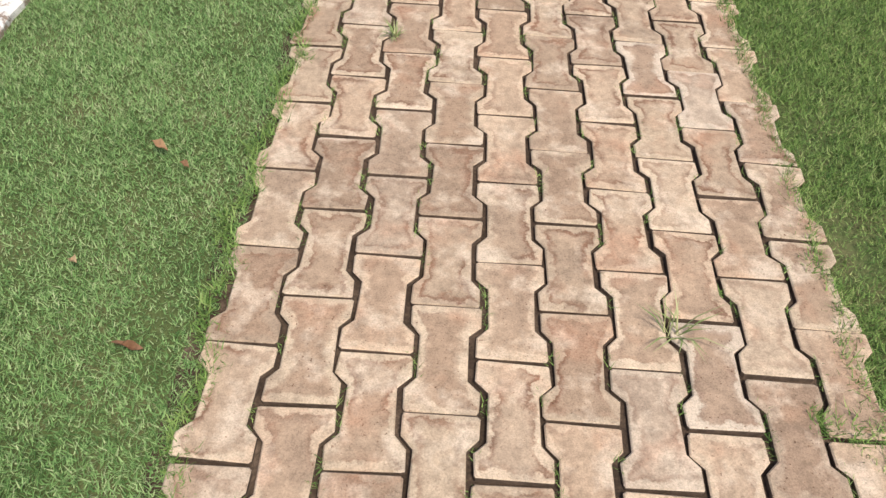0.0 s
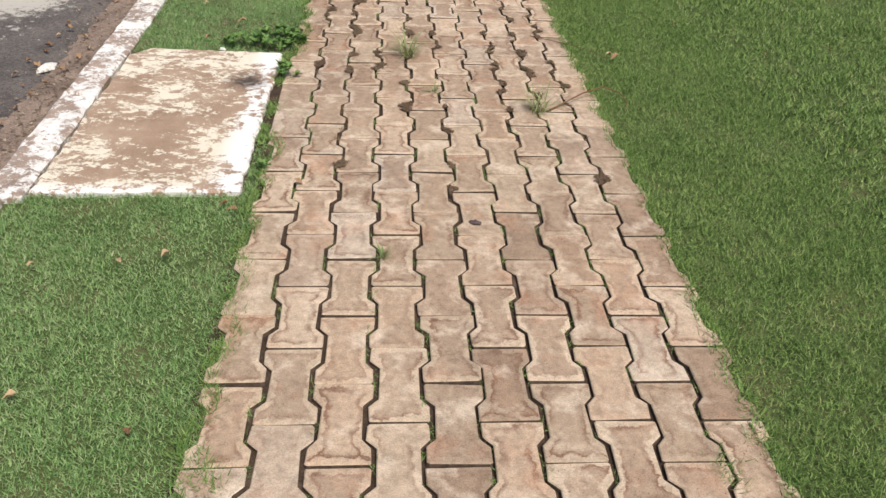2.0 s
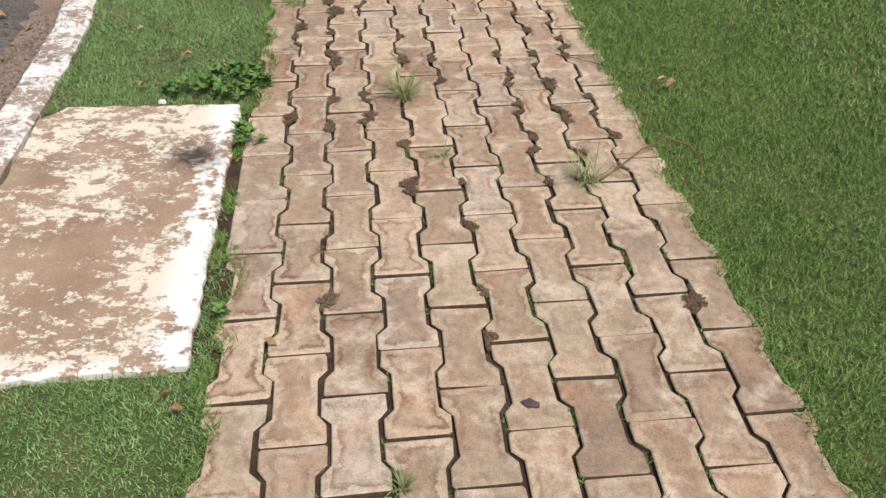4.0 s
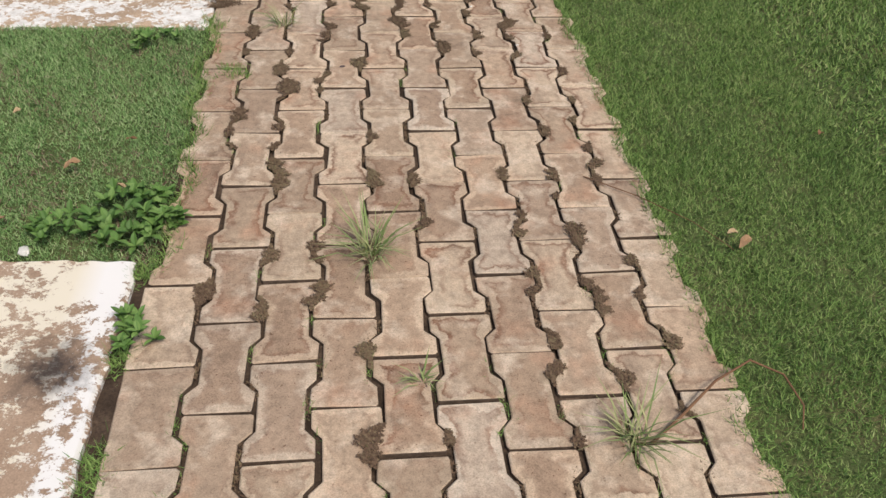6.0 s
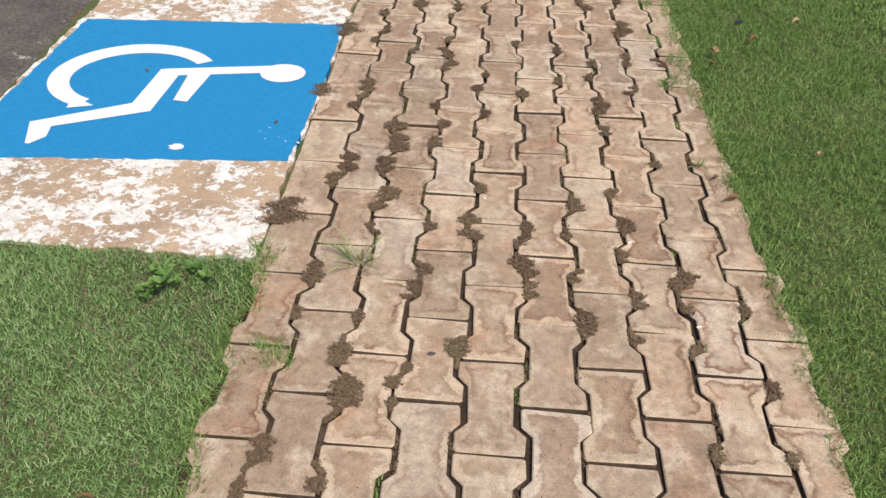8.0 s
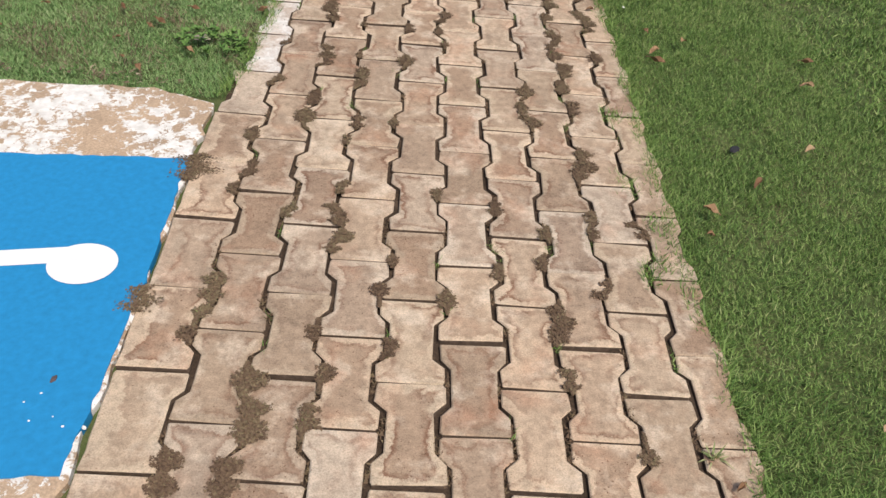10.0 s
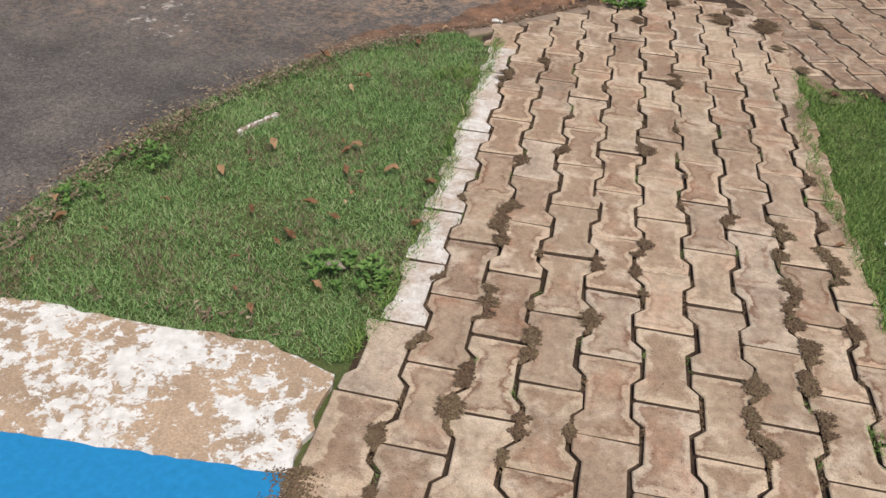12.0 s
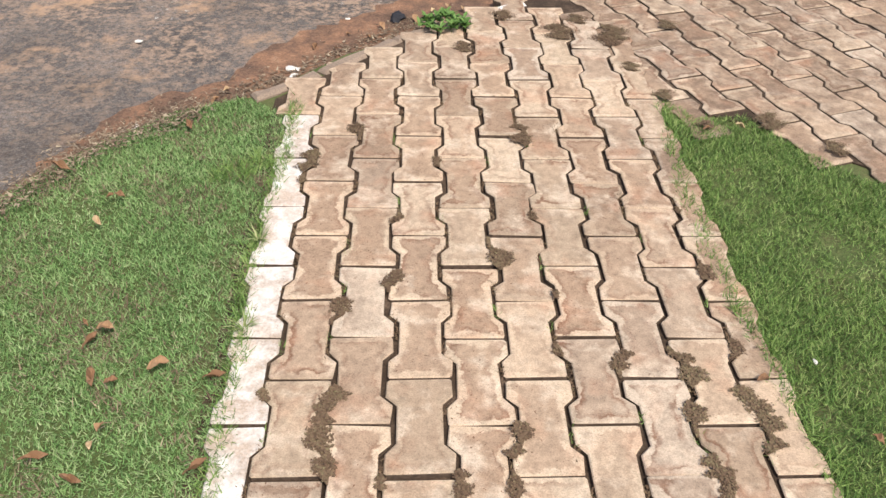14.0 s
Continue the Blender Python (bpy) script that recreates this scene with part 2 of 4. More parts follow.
M_DARK = plain("charred_rag", (0.03, 0.03, 0.035), 0.8)


ROAD_LEVEL = -0.06


def asphalt_material():
    n = Nodes("weathered_asphalt", 0.93)
    w = n.vec()
    x, y, _ = n.split(w)
    col = n.ramp(n.noise(w, 3.0, 6.0, 0.65), (0.3, (0.085, 0.077, 0.071)), (0.55, (0.145, 0.128, 0.116)), (0.8, (0.22, 0.185, 0.16)))
    stones = n.math("ADD", n.math("MULTIPLY", n.noise(w, 170.0, 3.0, 0.7), 0.6), n.math("MULTIPLY", n.noise(w, 62.0, 3.0, 0.7), 0.4))
    col = n.mix(0.9, col, n.ramp(stones, (0.36, 0.35), (0.52, 1.0), (0.66, 1.9)), "MULTIPLY")
    # remains of lime wash spilt in the gutter, and dried mud near the crossing
    lime = n.ramp(n.math("ADD", n.math("MULTIPLY", n.noise(w, 14.0, 8.0, 0.75), 0.6), n.math("MULTIPLY", n.noise(w, 0.9, 2.0), 0.4)), (0.60, 0.0), (0.63, 0.8))
    col = n.mix(lime, col, (0.55, 0.52, 0.47))
    for place in ((-1.75, 4.6, ROAD_LEVEL), (-1.85, 7.2, ROAD_LEVEL)):
        d = n.t.nodes.new("ShaderNodeVectorMath")
        d.operation = "DISTANCE"
        n.t.links.new(w, d.inputs[0])
        d.inputs[1].default_value = place
        spilt = n.math("ADD", n.math("MULTIPLY", d.outputs["Value"], 0.75), n.noise(w, 17.0, 8.0, 0.78))
        col = n.mix(n.ramp(spilt, (0.66, 0.8), (0.74, 0.0)), col, (0.58, 0.55, 0.48))
    far = n.math("MULTIPLY", n.math("SUBTRACT", y, 8.5), 0.8, True)
    crust = n.ramp(n.noise(w, 26.0, 6.0, 0.75), (0.46, 0.0), (0.60, 1.0))
    dust = n.math("MULTIPLY", n.ramp(n.noise(w, 1.7, 4.0, 0.6), (0.32, 0.25), (0.60, 0.9)), crust)
    col = n.mix(n.math("MULTIPLY", dust, far), col, (0.40, 0.285, 0.205))
    mud = n.ramp(n.math("ADD", n.math("MULTIPLY", n.noise(w, 3.2, 8.0, 0.72), 0.85), n.math("MULTIPLY", far, 0.08)), (0.545, 0.0), (0.64, 0.9))
    col = n.mix(n.math("MULTIPLY", mud, far), col, (0.46, 0.30, 0.19))
    return n.finish(col, stones, 0.7, 0.006)


M_ASPHALT = asphalt_material()


# ---------------------------------------------------------------- mesh helpers
def mesh_object(name, verts, faces, mat, parent=None, smooth=False):
    me = bpy.data.meshes.new(name)
    me.from_pydata([tuple(v) for v in verts], [], [tuple(f) for f in faces])
    me.update()
    if smooth:
        me.polygons.foreach_set("use_smooth", [True] * len(me.polygons))
    me.materials.append(mat)
    ob = new(name, me)
    if parent is not None:
        ob.parent = parent
    return ob


def leaf_cloud(name, tri, tone, mat):
    """One mesh of loose triangles (n, 3, 3) with a tone for each."""
    tri = np.asarray(tri, np.float32)
    n = len(tri)
    me = bpy.data.meshes.new(name)
    me.vertices.add(3 * n), me.loops.add(3 * n), me.polygons.add(n)
    me.vertices.foreach_set("co", tri.ravel())
    me.loops.foreach_set("vertex_index", np.arange(3 * n, dtype=np.int32))
    me.polygons.foreach_set("loop_start", np.arange(0, 3 * n, 3, dtype=np.int32))
    me.update(calc_edges=True)
    at = me.attributes.new("tone", "FLOAT", "POINT")
    at.data.foreach_set("value", np.repeat(np.asarray(tone, np.float32), 3))
    me.materials.append(mat)
    return new(name, me)


def prism(outline, top, bottom, bevel=0.0, drop=0.0):
    """Upright block over a plan outline, with a chamfered upper edge. top and bottom: numbers or functions of x, y."""
    zt = top if callable(top) else (lambda x, y: top)
    c = np.mean(outline, axis=0)
    n = len(outline)
    verts, faces = [], []
    inner = []
    for i, (x, y) in enumerate(outline):
        p, q = Vector(outline[i - 1]), Vector(outline[(i + 1) % n])
        v = Vector((x, y))
        d1, d2 = (v - p).normalized(), (q - v).normalized()
        m = Vector((-(d1.y + d2.y), d1.x + d2.x))
        m = m.normalized() if m.length > 1e-6 else Vector(c - np.array((x, y))).normalized()
        inner.append((x + m.x * bevel, y + m.y * bevel))
    if bevel:
        verts += [(x, y, zt(x, y)) for x, y in inner]
        verts += [(x, y, zt(x, y) - drop) for x, y in outline]
        faces += [(i, n + i, n + (i + 1) % n, (i + 1) % n) for i in range(n)]
        base = n
    else:
        verts += [(x, y, zt(x, y)) for x, y in outline]
        base = 0
    verts += [(x, y, bottom) for x, y in outline]
    faces += [(base + i, base + n + i, base + n + (i + 1) % n, base + (i + 1) % n) for i in range(n)]
    faces.append(tuple(range(n)))
    return verts, faces


def resample(points, step):
    out = []
    for (x0, y0), (x1, y1) in zip(points, points[1:] + points[:1]):
        k = max(1, int(math.hypot(x1 - x0, y1 - y0) / step))
        out += [(x0 + (x1 - x0) * i / k, y0 + (y1 - y0) * i / k) for i in range(k)]
    return out


def ragged(points, step, amount, seed):
    rng = random.Random(seed)
    return [(x + rng.uniform(-amount, amount), y + rng.uniform(-amount, amount)) for x, y in resample(points, step)]


def inside(poly, pts):
    """Which of the points (n, 2) lie inside the plan outline."""
    x, y = pts[:, 0], pts[:, 1]
    hit = np.zeros(len(pts), bool)
    for (x0, y0), (x1, y1) in zip(poly, poly[1:] + poly[:1]):
        cross = ((y0 > y) != (y1 > y)) & (x < (x1 - x0) * (y - y0) / ((y1 - y0) or 1e-9) + x0)
        hit ^= cross
    return hit


# ---------------------------------------------------------------- ground, road, kerb
ROAD_Z, SOIL_Z = -0.06, -0.012
KERB_OUT = [(-1.03, -4.0), (-1.02, 0.5), (-1.01, 4.4), (-1.10, 4.95), (-1.22, 5.4), (-1.26, 6.6), (-1.27, 7.2),
            (-1.19, 7.75), (-1.0, 8.3), (-0.72, 8.85), (-0.45, 9.15), (-0.17, 9.27), (0.13, 9.62), (0.36, 9.80), (0.66, 10.04), (0.9, 10.22), (1.6, 10.7), (2.6, 11.2), (6.0, 11.6)]

def sheet(name, x0, x1, y0, y1, z, mat):
    v, f = prism([(x0, y0), (x1, y0), (x1, y1), (x0, y1)], z, z - 0.05)
    return tagged(mesh_object(name, v, f, mat), kind="structure")


tagged(sheet("ground", -300, 300, -300, 300, -0.12, M_SOIL), "bare brown earth running out to the horizon", "ground")
tagged(sheet("road", -9.0, 30.0, -60, 60, ROAD_Z, M_ASPHALT), "weathered grey asphalt road with dried mud", "road")

land = KERB_OUT[:-1] + [(6.0, 11.6), (40, 11.6), (40, -40), (-1.03, -40)]
v, f = prism(list(reversed(land)), SOIL_Z - 0.009, -0.11)
lawn_soil = tagged(mesh_object("lawn_soil", v, f, M_SOIL), "dark soil under the mown lawn", "soil", kind="structure")

# strip of red dirt and crumbled matter along the gutter
def gutter_width(y):
    return float(np.interp(y, [4.8, 5.2, 8.3, 8.9, 9.6, 10.2], [0.20, 0.03, 0.045, 0.11, 0.32, 0.36]))


outer = [(x - gutter_width(y) * (0.8 if y > 8 else 1.0), y + (0.75 * gutter_width(y) if y > 8 else 0)) for x, y in KERB_OUT]
for name, a, b, mat, label in (("gutter_silt", 0, 5, M_GUTTER, "brown silt dried in the road gutter"),
                               ("gutter_dirt", 5, len(KERB_OUT) - 3, M_DIRT, "strip of red dirt along the road gutter")):
    gut = ragged(KERB_OUT[a:b] + outer[a:b][::-1], 0.05, 0.028, 4)
    v, f = prism(gut, ROAD_Z + 0.006, ROAD_Z - 0.01)
    tagged(mesh_object(name, v, f, mat), label, "dirt", kind="structure")



def kerb_stone(x0, y0, x1, y1, width, mat, seed):
    d = Vector((x1 - x0, y1 - y0)).normalized()
    nrm = Vector((d.y, -d.x)) * width
    gap = d * 0.006
    quad = [(x0 + gap.x, y0 + gap.y), (x0 + gap.x + nrm.x, y0 + gap.y + nrm.y), (x1 - gap.x + nrm.x, y1 - gap.y + nrm.y), (x1 - gap.x, y1 - gap.y)]
    out = ragged(quad, 0.07, 0.006, seed)
    v, f = prism(out, 0.012, -0.1, 0.014, 0.012)
    ob = mesh_object("kerb_stone", v, f, mat)
    return ob


kerb = tagged(new("kerb"), "roadside kerb of whitewashed concrete stones", "kerb", kind="structure")
ky = [-3.6, -2.6, -1.6, -0.6, 0.4, 1.4, 2.2, 3.1, 3.95, 4.45, 4.95]
for i, (p, q) in enumerate(zip(ky, ky[1:])):
    kx = lambda y: float(np.interp(y, [0, 4.4, 4.95], [-1.02, -1.01, -1.08]))
    kerb_stone(kx(p), p, kx(q), q, 0.15 if p > 2 else 0.085, M_KERB, i).parent = kerb
sunk = [(-0.20, 9.26), (0.03, 9.46), (0.31, 9.765), (0.52, 9.92), (0.66, 10.02), (0.90, 10.18)]
for i, (p, q) in enumerate(zip(sunk, sunk[1:])):
    k = kerb_stone(*p, *q, 0.055, M_KERB_BARE if i != 4 else M_KERB, 40 + i)
    k.parent = kerb
    k.location.z = -0.014

# ---------------------------------------------------------------- concrete slab and painted ramp
slab_outline = ragged([(-0.855, 2.245), (-0.13, 2.262), (-0.122, 3.645), (-0.76, 3.675), (-0.85, 3.58)], 0.035, 0.007, 8)
v, f = prism(slab_outline, 0.008, -0.1, 0.008, 0.009)
tagged(mesh_object("concrete_slab", v, f, M_SLAB), "tan concrete slab with flaking white paint beside the kerb", "slab")


def ramp_z(x, y=0.0):
    return 0.001 - 0.010 * max(0.0, (-0.15 - x)) / 1.05


ramp = tagged(new("access_ramp"), "concrete kerb ramp with a blue painted wheelchair sign", "ramp")
ramp_outline = ragged([(-1.22, 5.015), (-0.085, 5.015), (-0.10, 5.5), (-0.086, 6.03), (-0.10, 6.59), (-0.095, 6.92), (-0.30, 6.985), (-1.22, 6.98)], 0.045, 0.010, 9)
v, f = prism(ramp_outline, ramp_z, -0.11, 0.006, 0.005)
mesh_object("slab", v, f, M_RAMP, ramp)
blue_outline = ragged([(-1.205, 5.425), (-0.106, 5.502), (-0.092, 6.03), (-0.106, 6.59), (-1.190, 6.535)], 0.03, 0.005, 10)
v, f = prism(blue_outline, lambda x, y: ramp_z(x) + 0.003, -0.05)
tagged(mesh_object("painted_field", v, f, M_BLUE, ramp), "bright blue paint")

sv, sf = [], []


def painted(outline, flat=False):
    n0 = len(sv)
    lift = 0.0042 if flat else 0.0044 + 0.0002 * (len(sf) % 7)
    sv.extend((x, y, ramp_z(x) + lift) for x, y in outline)
    sf.append(tuple(range(n0, n0 + len(outline))))


def painted_part(name, label, kind=""):
    """Turn the shapes drawn so far into one part of the ramp."""
    tagged(mesh_object(name, sv, sf, M_WHITE, ramp), label, kind=kind)
    sv.clear()
    sf.clear()


def bar(x0, y0, x1, y1, w0, w1=None):
    d = Vector((x1 - x0, y1 - y0)).normalized()
    nx, ny = -d.y, d.x
    w1 = w1 or w0
    painted([(x0 + nx * w0 / 2, y0 + ny * w0 / 2), (x0 - nx * w0 / 2, y0 - ny * w0 / 2), (x1 - nx * w1 / 2, y1 - ny * w1 / 2), (x1 + nx * w1 / 2, y1 + ny * w1 / 2)])


def arc(cx, cy, rx, ry, a0, a1, thick):
    k = 40
    for i in range(k):
        b0, b1 = (radians(a0 + (a1 - a0) * j / k) for j in (i, i + 1))
        ring = []
        for b, s in ((b0, 1), (b1, 1), (b1, -1), (b0, -1)):
            t = thick * (0.8 + 0.35 * math.sin(math.pi * (i + 0.5) / k)) / 2
            ring.append((cx + (rx + s * t) * math.cos(b), cy + (ry + s * t) * math.sin(b)))
        painted(ring, True)


arc(-0.800, 6.032, 0.275, 0.240, 35, 247, 0.076)                                            # wheel
painted([(-0.958, 5.838), (-0.948, 5.766), (-0.862, 5.792), (-0.90, 5.815)])                # its drawn-out end
painted_part("wheel", "white painted wheel of the sign")
bar(-0.705, 6.072, -0.26, 6.148, 0.060)                                                     # body
painted([(-0.722, 6.10), (-0.735, 5.822), (-0.652, 5.772), (-0.640, 6.06)])                 # thigh
painted([(-0.735, 5.824), (-1.030, 5.660), (-0.955, 5.632), (-0.651, 5.773)])               # shin
painted([(-1.030, 5.662), (-0.982, 5.522), (-0.968, 5.520), (-0.932, 5.570), (-0.945, 5.64)])  # foot
painted([(-0.607, 6.08), (-0.598, 5.858), (-0.546, 5.852), (-0.522, 6.09)])                 # arm
painted([(-0.257 + 0.085 * math.cos(radians(b)), 6.110 + 0.076 * math.sin(radians(b))) for b in range(0, 360, 10)])
painted_part("figure", "white painted seated figure of the sign")
painted([(-0.486 + 0.024 * math.cos(radians(b)) * (1 + 0.3 * math.sin(3 * b)), 5.548 + 0.020 * math.sin(radians(b))) for b in range(0, 360, 24)])
painted_part("paint_drip", "dripped spot of white paint")
specks = random.Random(3)
for _ in range(5):                                                                          # spatters of white
    cx, cy, cr = specks.uniform(-0.24, -0.12), specks.uniform(5.54, 5.70), specks.uniform(0.0018, 0.0042)
    painted([(cx + cr * math.cos(radians(b)), cy + cr * math.sin(radians(b))) for b in range(0, 360, 60)])
painted_part("paint_spatter", "tiny spatters of white paint", "stuff")

# ---------------------------------------------------------------- lawns
RNG = np.random.default_rng(7)
LEFT_LAWN = [[(-0.96, -3.0), (-0.048, -3.0), (-0.058, 2.25), (-0.90, 2.26)],
             [(-0.90, 3.665), (-0.07, 3.63), (-0.07, 5.03), (-1.05, 5.02), (-0.93, 4.6), (-0.88, 4.3)],
             [(-0.125, 2.2), (-0.08, 2.2), (-0.08, 2.75), (-0.12, 2.75)],
             [(-1.22, 6.975), (-0.10, 6.96), (-0.035, 7.2), (-0.02, 8.3), (-0.04, 9.12), (-0.22, 9.24), (-0.42, 9.13), (-0.60, 8.95), (-0.78, 8.72), (-0.98, 8.33), (-1.10, 8.06), (-1.17, 7.78), (-1.25, 7.3)]]


def right_edge(y):
    """Where the lawn meets the path: it winds with the outer blocks."""
    x = float(np.interp(y, [-2.0, 0.6, 2.4, 3.4, 4.8, 5.9, 6.15, 6.9, 7.55, 7.85, 8.2, 8.7, 9.2], [1.335, 1.325, 1.35, 1.335, 1.33, 1.32, 1.29, 1.305, 1.328, 1.305, 1.27, 1.27, 1.335]))
    return x + 0.010 * math.sin(y * 22.4) + 0.007 * math.sin(y * 57.0 + 1.0)


RIGHT_NEAR = [(2.15, -3.0), (2.15, 8.62), (1.90, 8.72), (1.74, 8.91), (1.61, 9.14), (1.43, 9.12), (1.33, 9.29)] + [(right_edge(9.2 - 0.05 * i), 9.2 - 0.05 * i) for i in range(245)]
RIGHT_FAR = [(2.15, -2.0), (4.4, 0.0), (4.4, 9.0), (2.6, 9.0), (2.15, 8.62)]


def scatter(poly, count):
    p = np.array(poly)
    pts = RNG.uniform(p.min(0), p.max(0), (count * 4, 2))
    return pts[inside(poly, pts)][:count]


def area(poly):
    p = np.array(poly)
    q = np.roll(p, -1, 0)
    return abs((p[:, 0] * q[:, 1] - p[:, 1] * q[:, 0]).sum()) / 2


def bumpy(pts, scale, seed):
    """Cheap smooth noise in the plan, 0 to 1."""
    r = np.random.default_rng(seed)
    out = np.zeros(len(pts))
    for k in range(9):
        d = r.normal(size=2) * scale
        out += np.sin(pts @ d + r.uniform(0, 6.3))
    return 0.5 + out / 9 * 0.9


def blades(pts, length, width, lean=0.9, z=SOIL_Z):
    """One bent triangle for each point."""
    n = len(pts)
    turn = RNG.uniform(0, 2 * math.pi, n)
    tilt = np.abs(RNG.normal(0, lean * 0.55, n)) + 0.45
    ln = length * RNG.uniform(0.55, 1.3, n)
    d = np.stack([np.cos(turn) * np.sin(tilt), np.sin(turn) * np.sin(tilt), np.cos(tilt)], 1) * ln[:, None]
    side = RNG.uniform(0, 2 * math.pi, n)
    s = np.stack([np.cos(side), np.sin(side), RNG.uniform(-.2, .2, n)], 1) * (width * RNG.uniform(0.6, 1.3, n))[:, None]
    base = np.c_[pts, np.full(n, z)]
    return np.stack([base - s / 2, base + s / 2, base + d], 1)


def lawn(name, polys, density, length, width, label, mat):
    pts = np.concatenate([scatter(p, int(area(p) * density)) for p in polys])
    clump = bumpy(pts, 26.0, 3) * 0.5 + bumpy(pts, 7.0, 5) * 0.5
    pts = pts[RNG.uniform(0.0, 0.75, len(pts)) < clump + 0.22]
    clump = bumpy(pts, 26.0, 3) * 0.5 + bumpy(pts, 7.0, 5) * 0.5
    tri = blades(pts, length * (0.7 + 0.6 * clump), width)
    tone = np.clip(RNG.normal(0.46, 0.27, len(pts)) + (RNG.random(len(pts)) < 0.06) * 0.35, 0, 1)
    return tagged(leaf_cloud(name, tri, tone, mat), label, "grass", kind="stuff")


lawn("verge_grass", LEFT_LAWN, 54000, 0.0185, 0.0030, "short mown green grass on the roadside verge", M_VERGE)
lawn("lawn_grass", [RIGHT_NEAR], 48000, 0.0205, 0.0031, "short mown green lawn beside the brick path", M_GRASS)
lawn("far_lawn_grass", [RIGHT_FAR], 15000, 0.027, 0.0058, "mown green lawn further from the path", M_GRASS)


def thatch(polys, density):
    """Dead blades lying in patches between the green ones."""
    pts = np.concatenate([scatter(p, int(area(p) * density)) for p in polys])
    pts = pts[bumpy(pts, 11.0, 21) * 0.6 + bumpy(pts, 33.0, 22) * 0.4 > RNG.uniform(0.42, 0.78, len(pts))]
    tri = blades(pts, 0.026, 0.0034, 1.6, SOIL_Z + 0.006)
    return tagged(leaf_cloud("verge_thatch", tri, np.clip(RNG.normal(0.5, 0.25, len(pts)), 0, 1), M_CHAFF), "dead brown straw among the verge grass", "straw", kind="stuff")


thatch(LEFT_LAWN[1:2], 8000)
thatch(LEFT_LAWN[3:], 14000)

# ---------------------------------------------------------------- plants and litter
def grass_tuft(x, y, size, count, z=0.0, spread=1.0, label="tuft of long pale-green grass growing from a joint"):
    n = int(count * 0.6)
    size *= 1.15
    turn = RNG.uniform(0, 2 * math.pi, n)
    tilt = RNG.uniform(0.6, 1.75, n) * spread
    ln = size * RNG.uniform(0.45, 1.1, n)
    base = np.c_[RNG.normal(0, size * 0.07, (n, 2)), np.full(n, -0.008)]
    up = np.stack([np.cos(turn) * np.sin(tilt * 0.6), np.sin(turn) * np.sin(tilt * 0.6), np.cos(tilt * 0.6)], 1)
    out = np.stack([np.cos(turn) * np.sin(tilt), np.sin(turn) * np.sin(tilt), np.cos(tilt)], 1)
    mid = base + up * ln[:, None] * 0.5
    tip = mid + out * ln[:, None] * 0.5
    tip[:, 2] = np.maximum(tip[:, 2], 0.004)
    s = np.stack([-np.sin(turn), np.cos(turn), np.zeros(n)], 1) * 0.0021
    tri = np.concatenate([np.stack([base - s * .6, base + s * .6, mid + s], 1), np.stack([base - s * .6, mid + s, mid - s], 1), np.stack([mid - s, mid + s, tip], 1)])
    tone = RNG.uniform(0.3, 1.1, n)
    ob = leaf_cloud("grass_tuft", tri, np.tile(tone, 3), M_TUFT)
    ob.location = (x, y, z)
    return tagged(ob, label, "weed", "grass tufts in the paving")


def leaf_shape(length, width, curl, folds=4):
    """Triangles of one leaf along +x, creased along its middle."""
    u = np.linspace(0, 1, folds + 1)
    w = width * np.sin(np.pi * np.clip(u, 0.02, 0.98)) ** 0.8 / 2
    mid = np.stack([u * length, 0 * u, curl * length * np.sin(u * 2.0)], 1)
    lo, hi = mid + np.stack([0 * u, -w, 0.35 * w], 1), mid + np.stack([0 * u, w, 0.35 * w], 1)
    tri = []
    for i in range(folds):
        for edge in (lo, hi):
            tri += [(mid[i], edge[i], edge[i + 1]), (mid[i], edge[i + 1], mid[i + 1])]
    return np.array(tri)


def turned(tri, yaw, pitch, roll, place):
    m = np.array(Euler((roll, -pitch, yaw)).to_matrix())
    return tri @ m.T + np.array(place)


def broadleaf_weed(x, y, radius, rosettes, leaf, z=SOIL_Z, label="low broad-leaved green weed growing in the grass"):
    tris, tones = [], []
    for _ in range(rosettes):
        r, a = radius * math.sqrt(RNG.random()), RNG.uniform(0, 6.28)
        h = RNG.uniform(0.025, 0.07) * (1.2 - r / radius * 0.7)
        c = (r * math.cos(a), r * math.sin(a) * 0.75, h)
        k = RNG.integers(4, 8)
        for i in range(k):
            t = turned(leaf_shape(leaf * RNG.uniform(0.6, 1.15), leaf * 0.45, 0.15), a + i * 6.28 / k + RNG.uniform(-.4, .4), RNG.uniform(0.0, 0.75), RNG.uniform(-.3, .3), c)
            tris.append(t)
            tones += [RNG.uniform(0.15, 0.85)] * len(t)
        stem = np.array([[(c[0] - .001, c[1], 0), (c[0] + .001, c[1], 0), c]])
        tris.append(stem)
        tones.append(0.3)
    ob = leaf_cloud("broadleaf_weed", np.concatenate(tris), tones, M_WEED)
    ob.location = (x, y, z)
    return tagged(ob, label, "weed", "broad-leaved weeds on the verge")


PITCH, ROW = 0.1419, 0.28
WIDE, WAIST, HALF, END, FLARE = 0.0778, 0.0528, 0.1362, 0.0520, 0.028   # plan of a double-T block


def row_shift(y):
    return float(np.interp(y, [1.2, 2.6, 5.5, 6.8], [-0.004, 0.052, 0.052, 0.006]))


def column_shift(y):
    return float(np.interp(y, [-0.6, 0.8], [0.02, 0.0]))


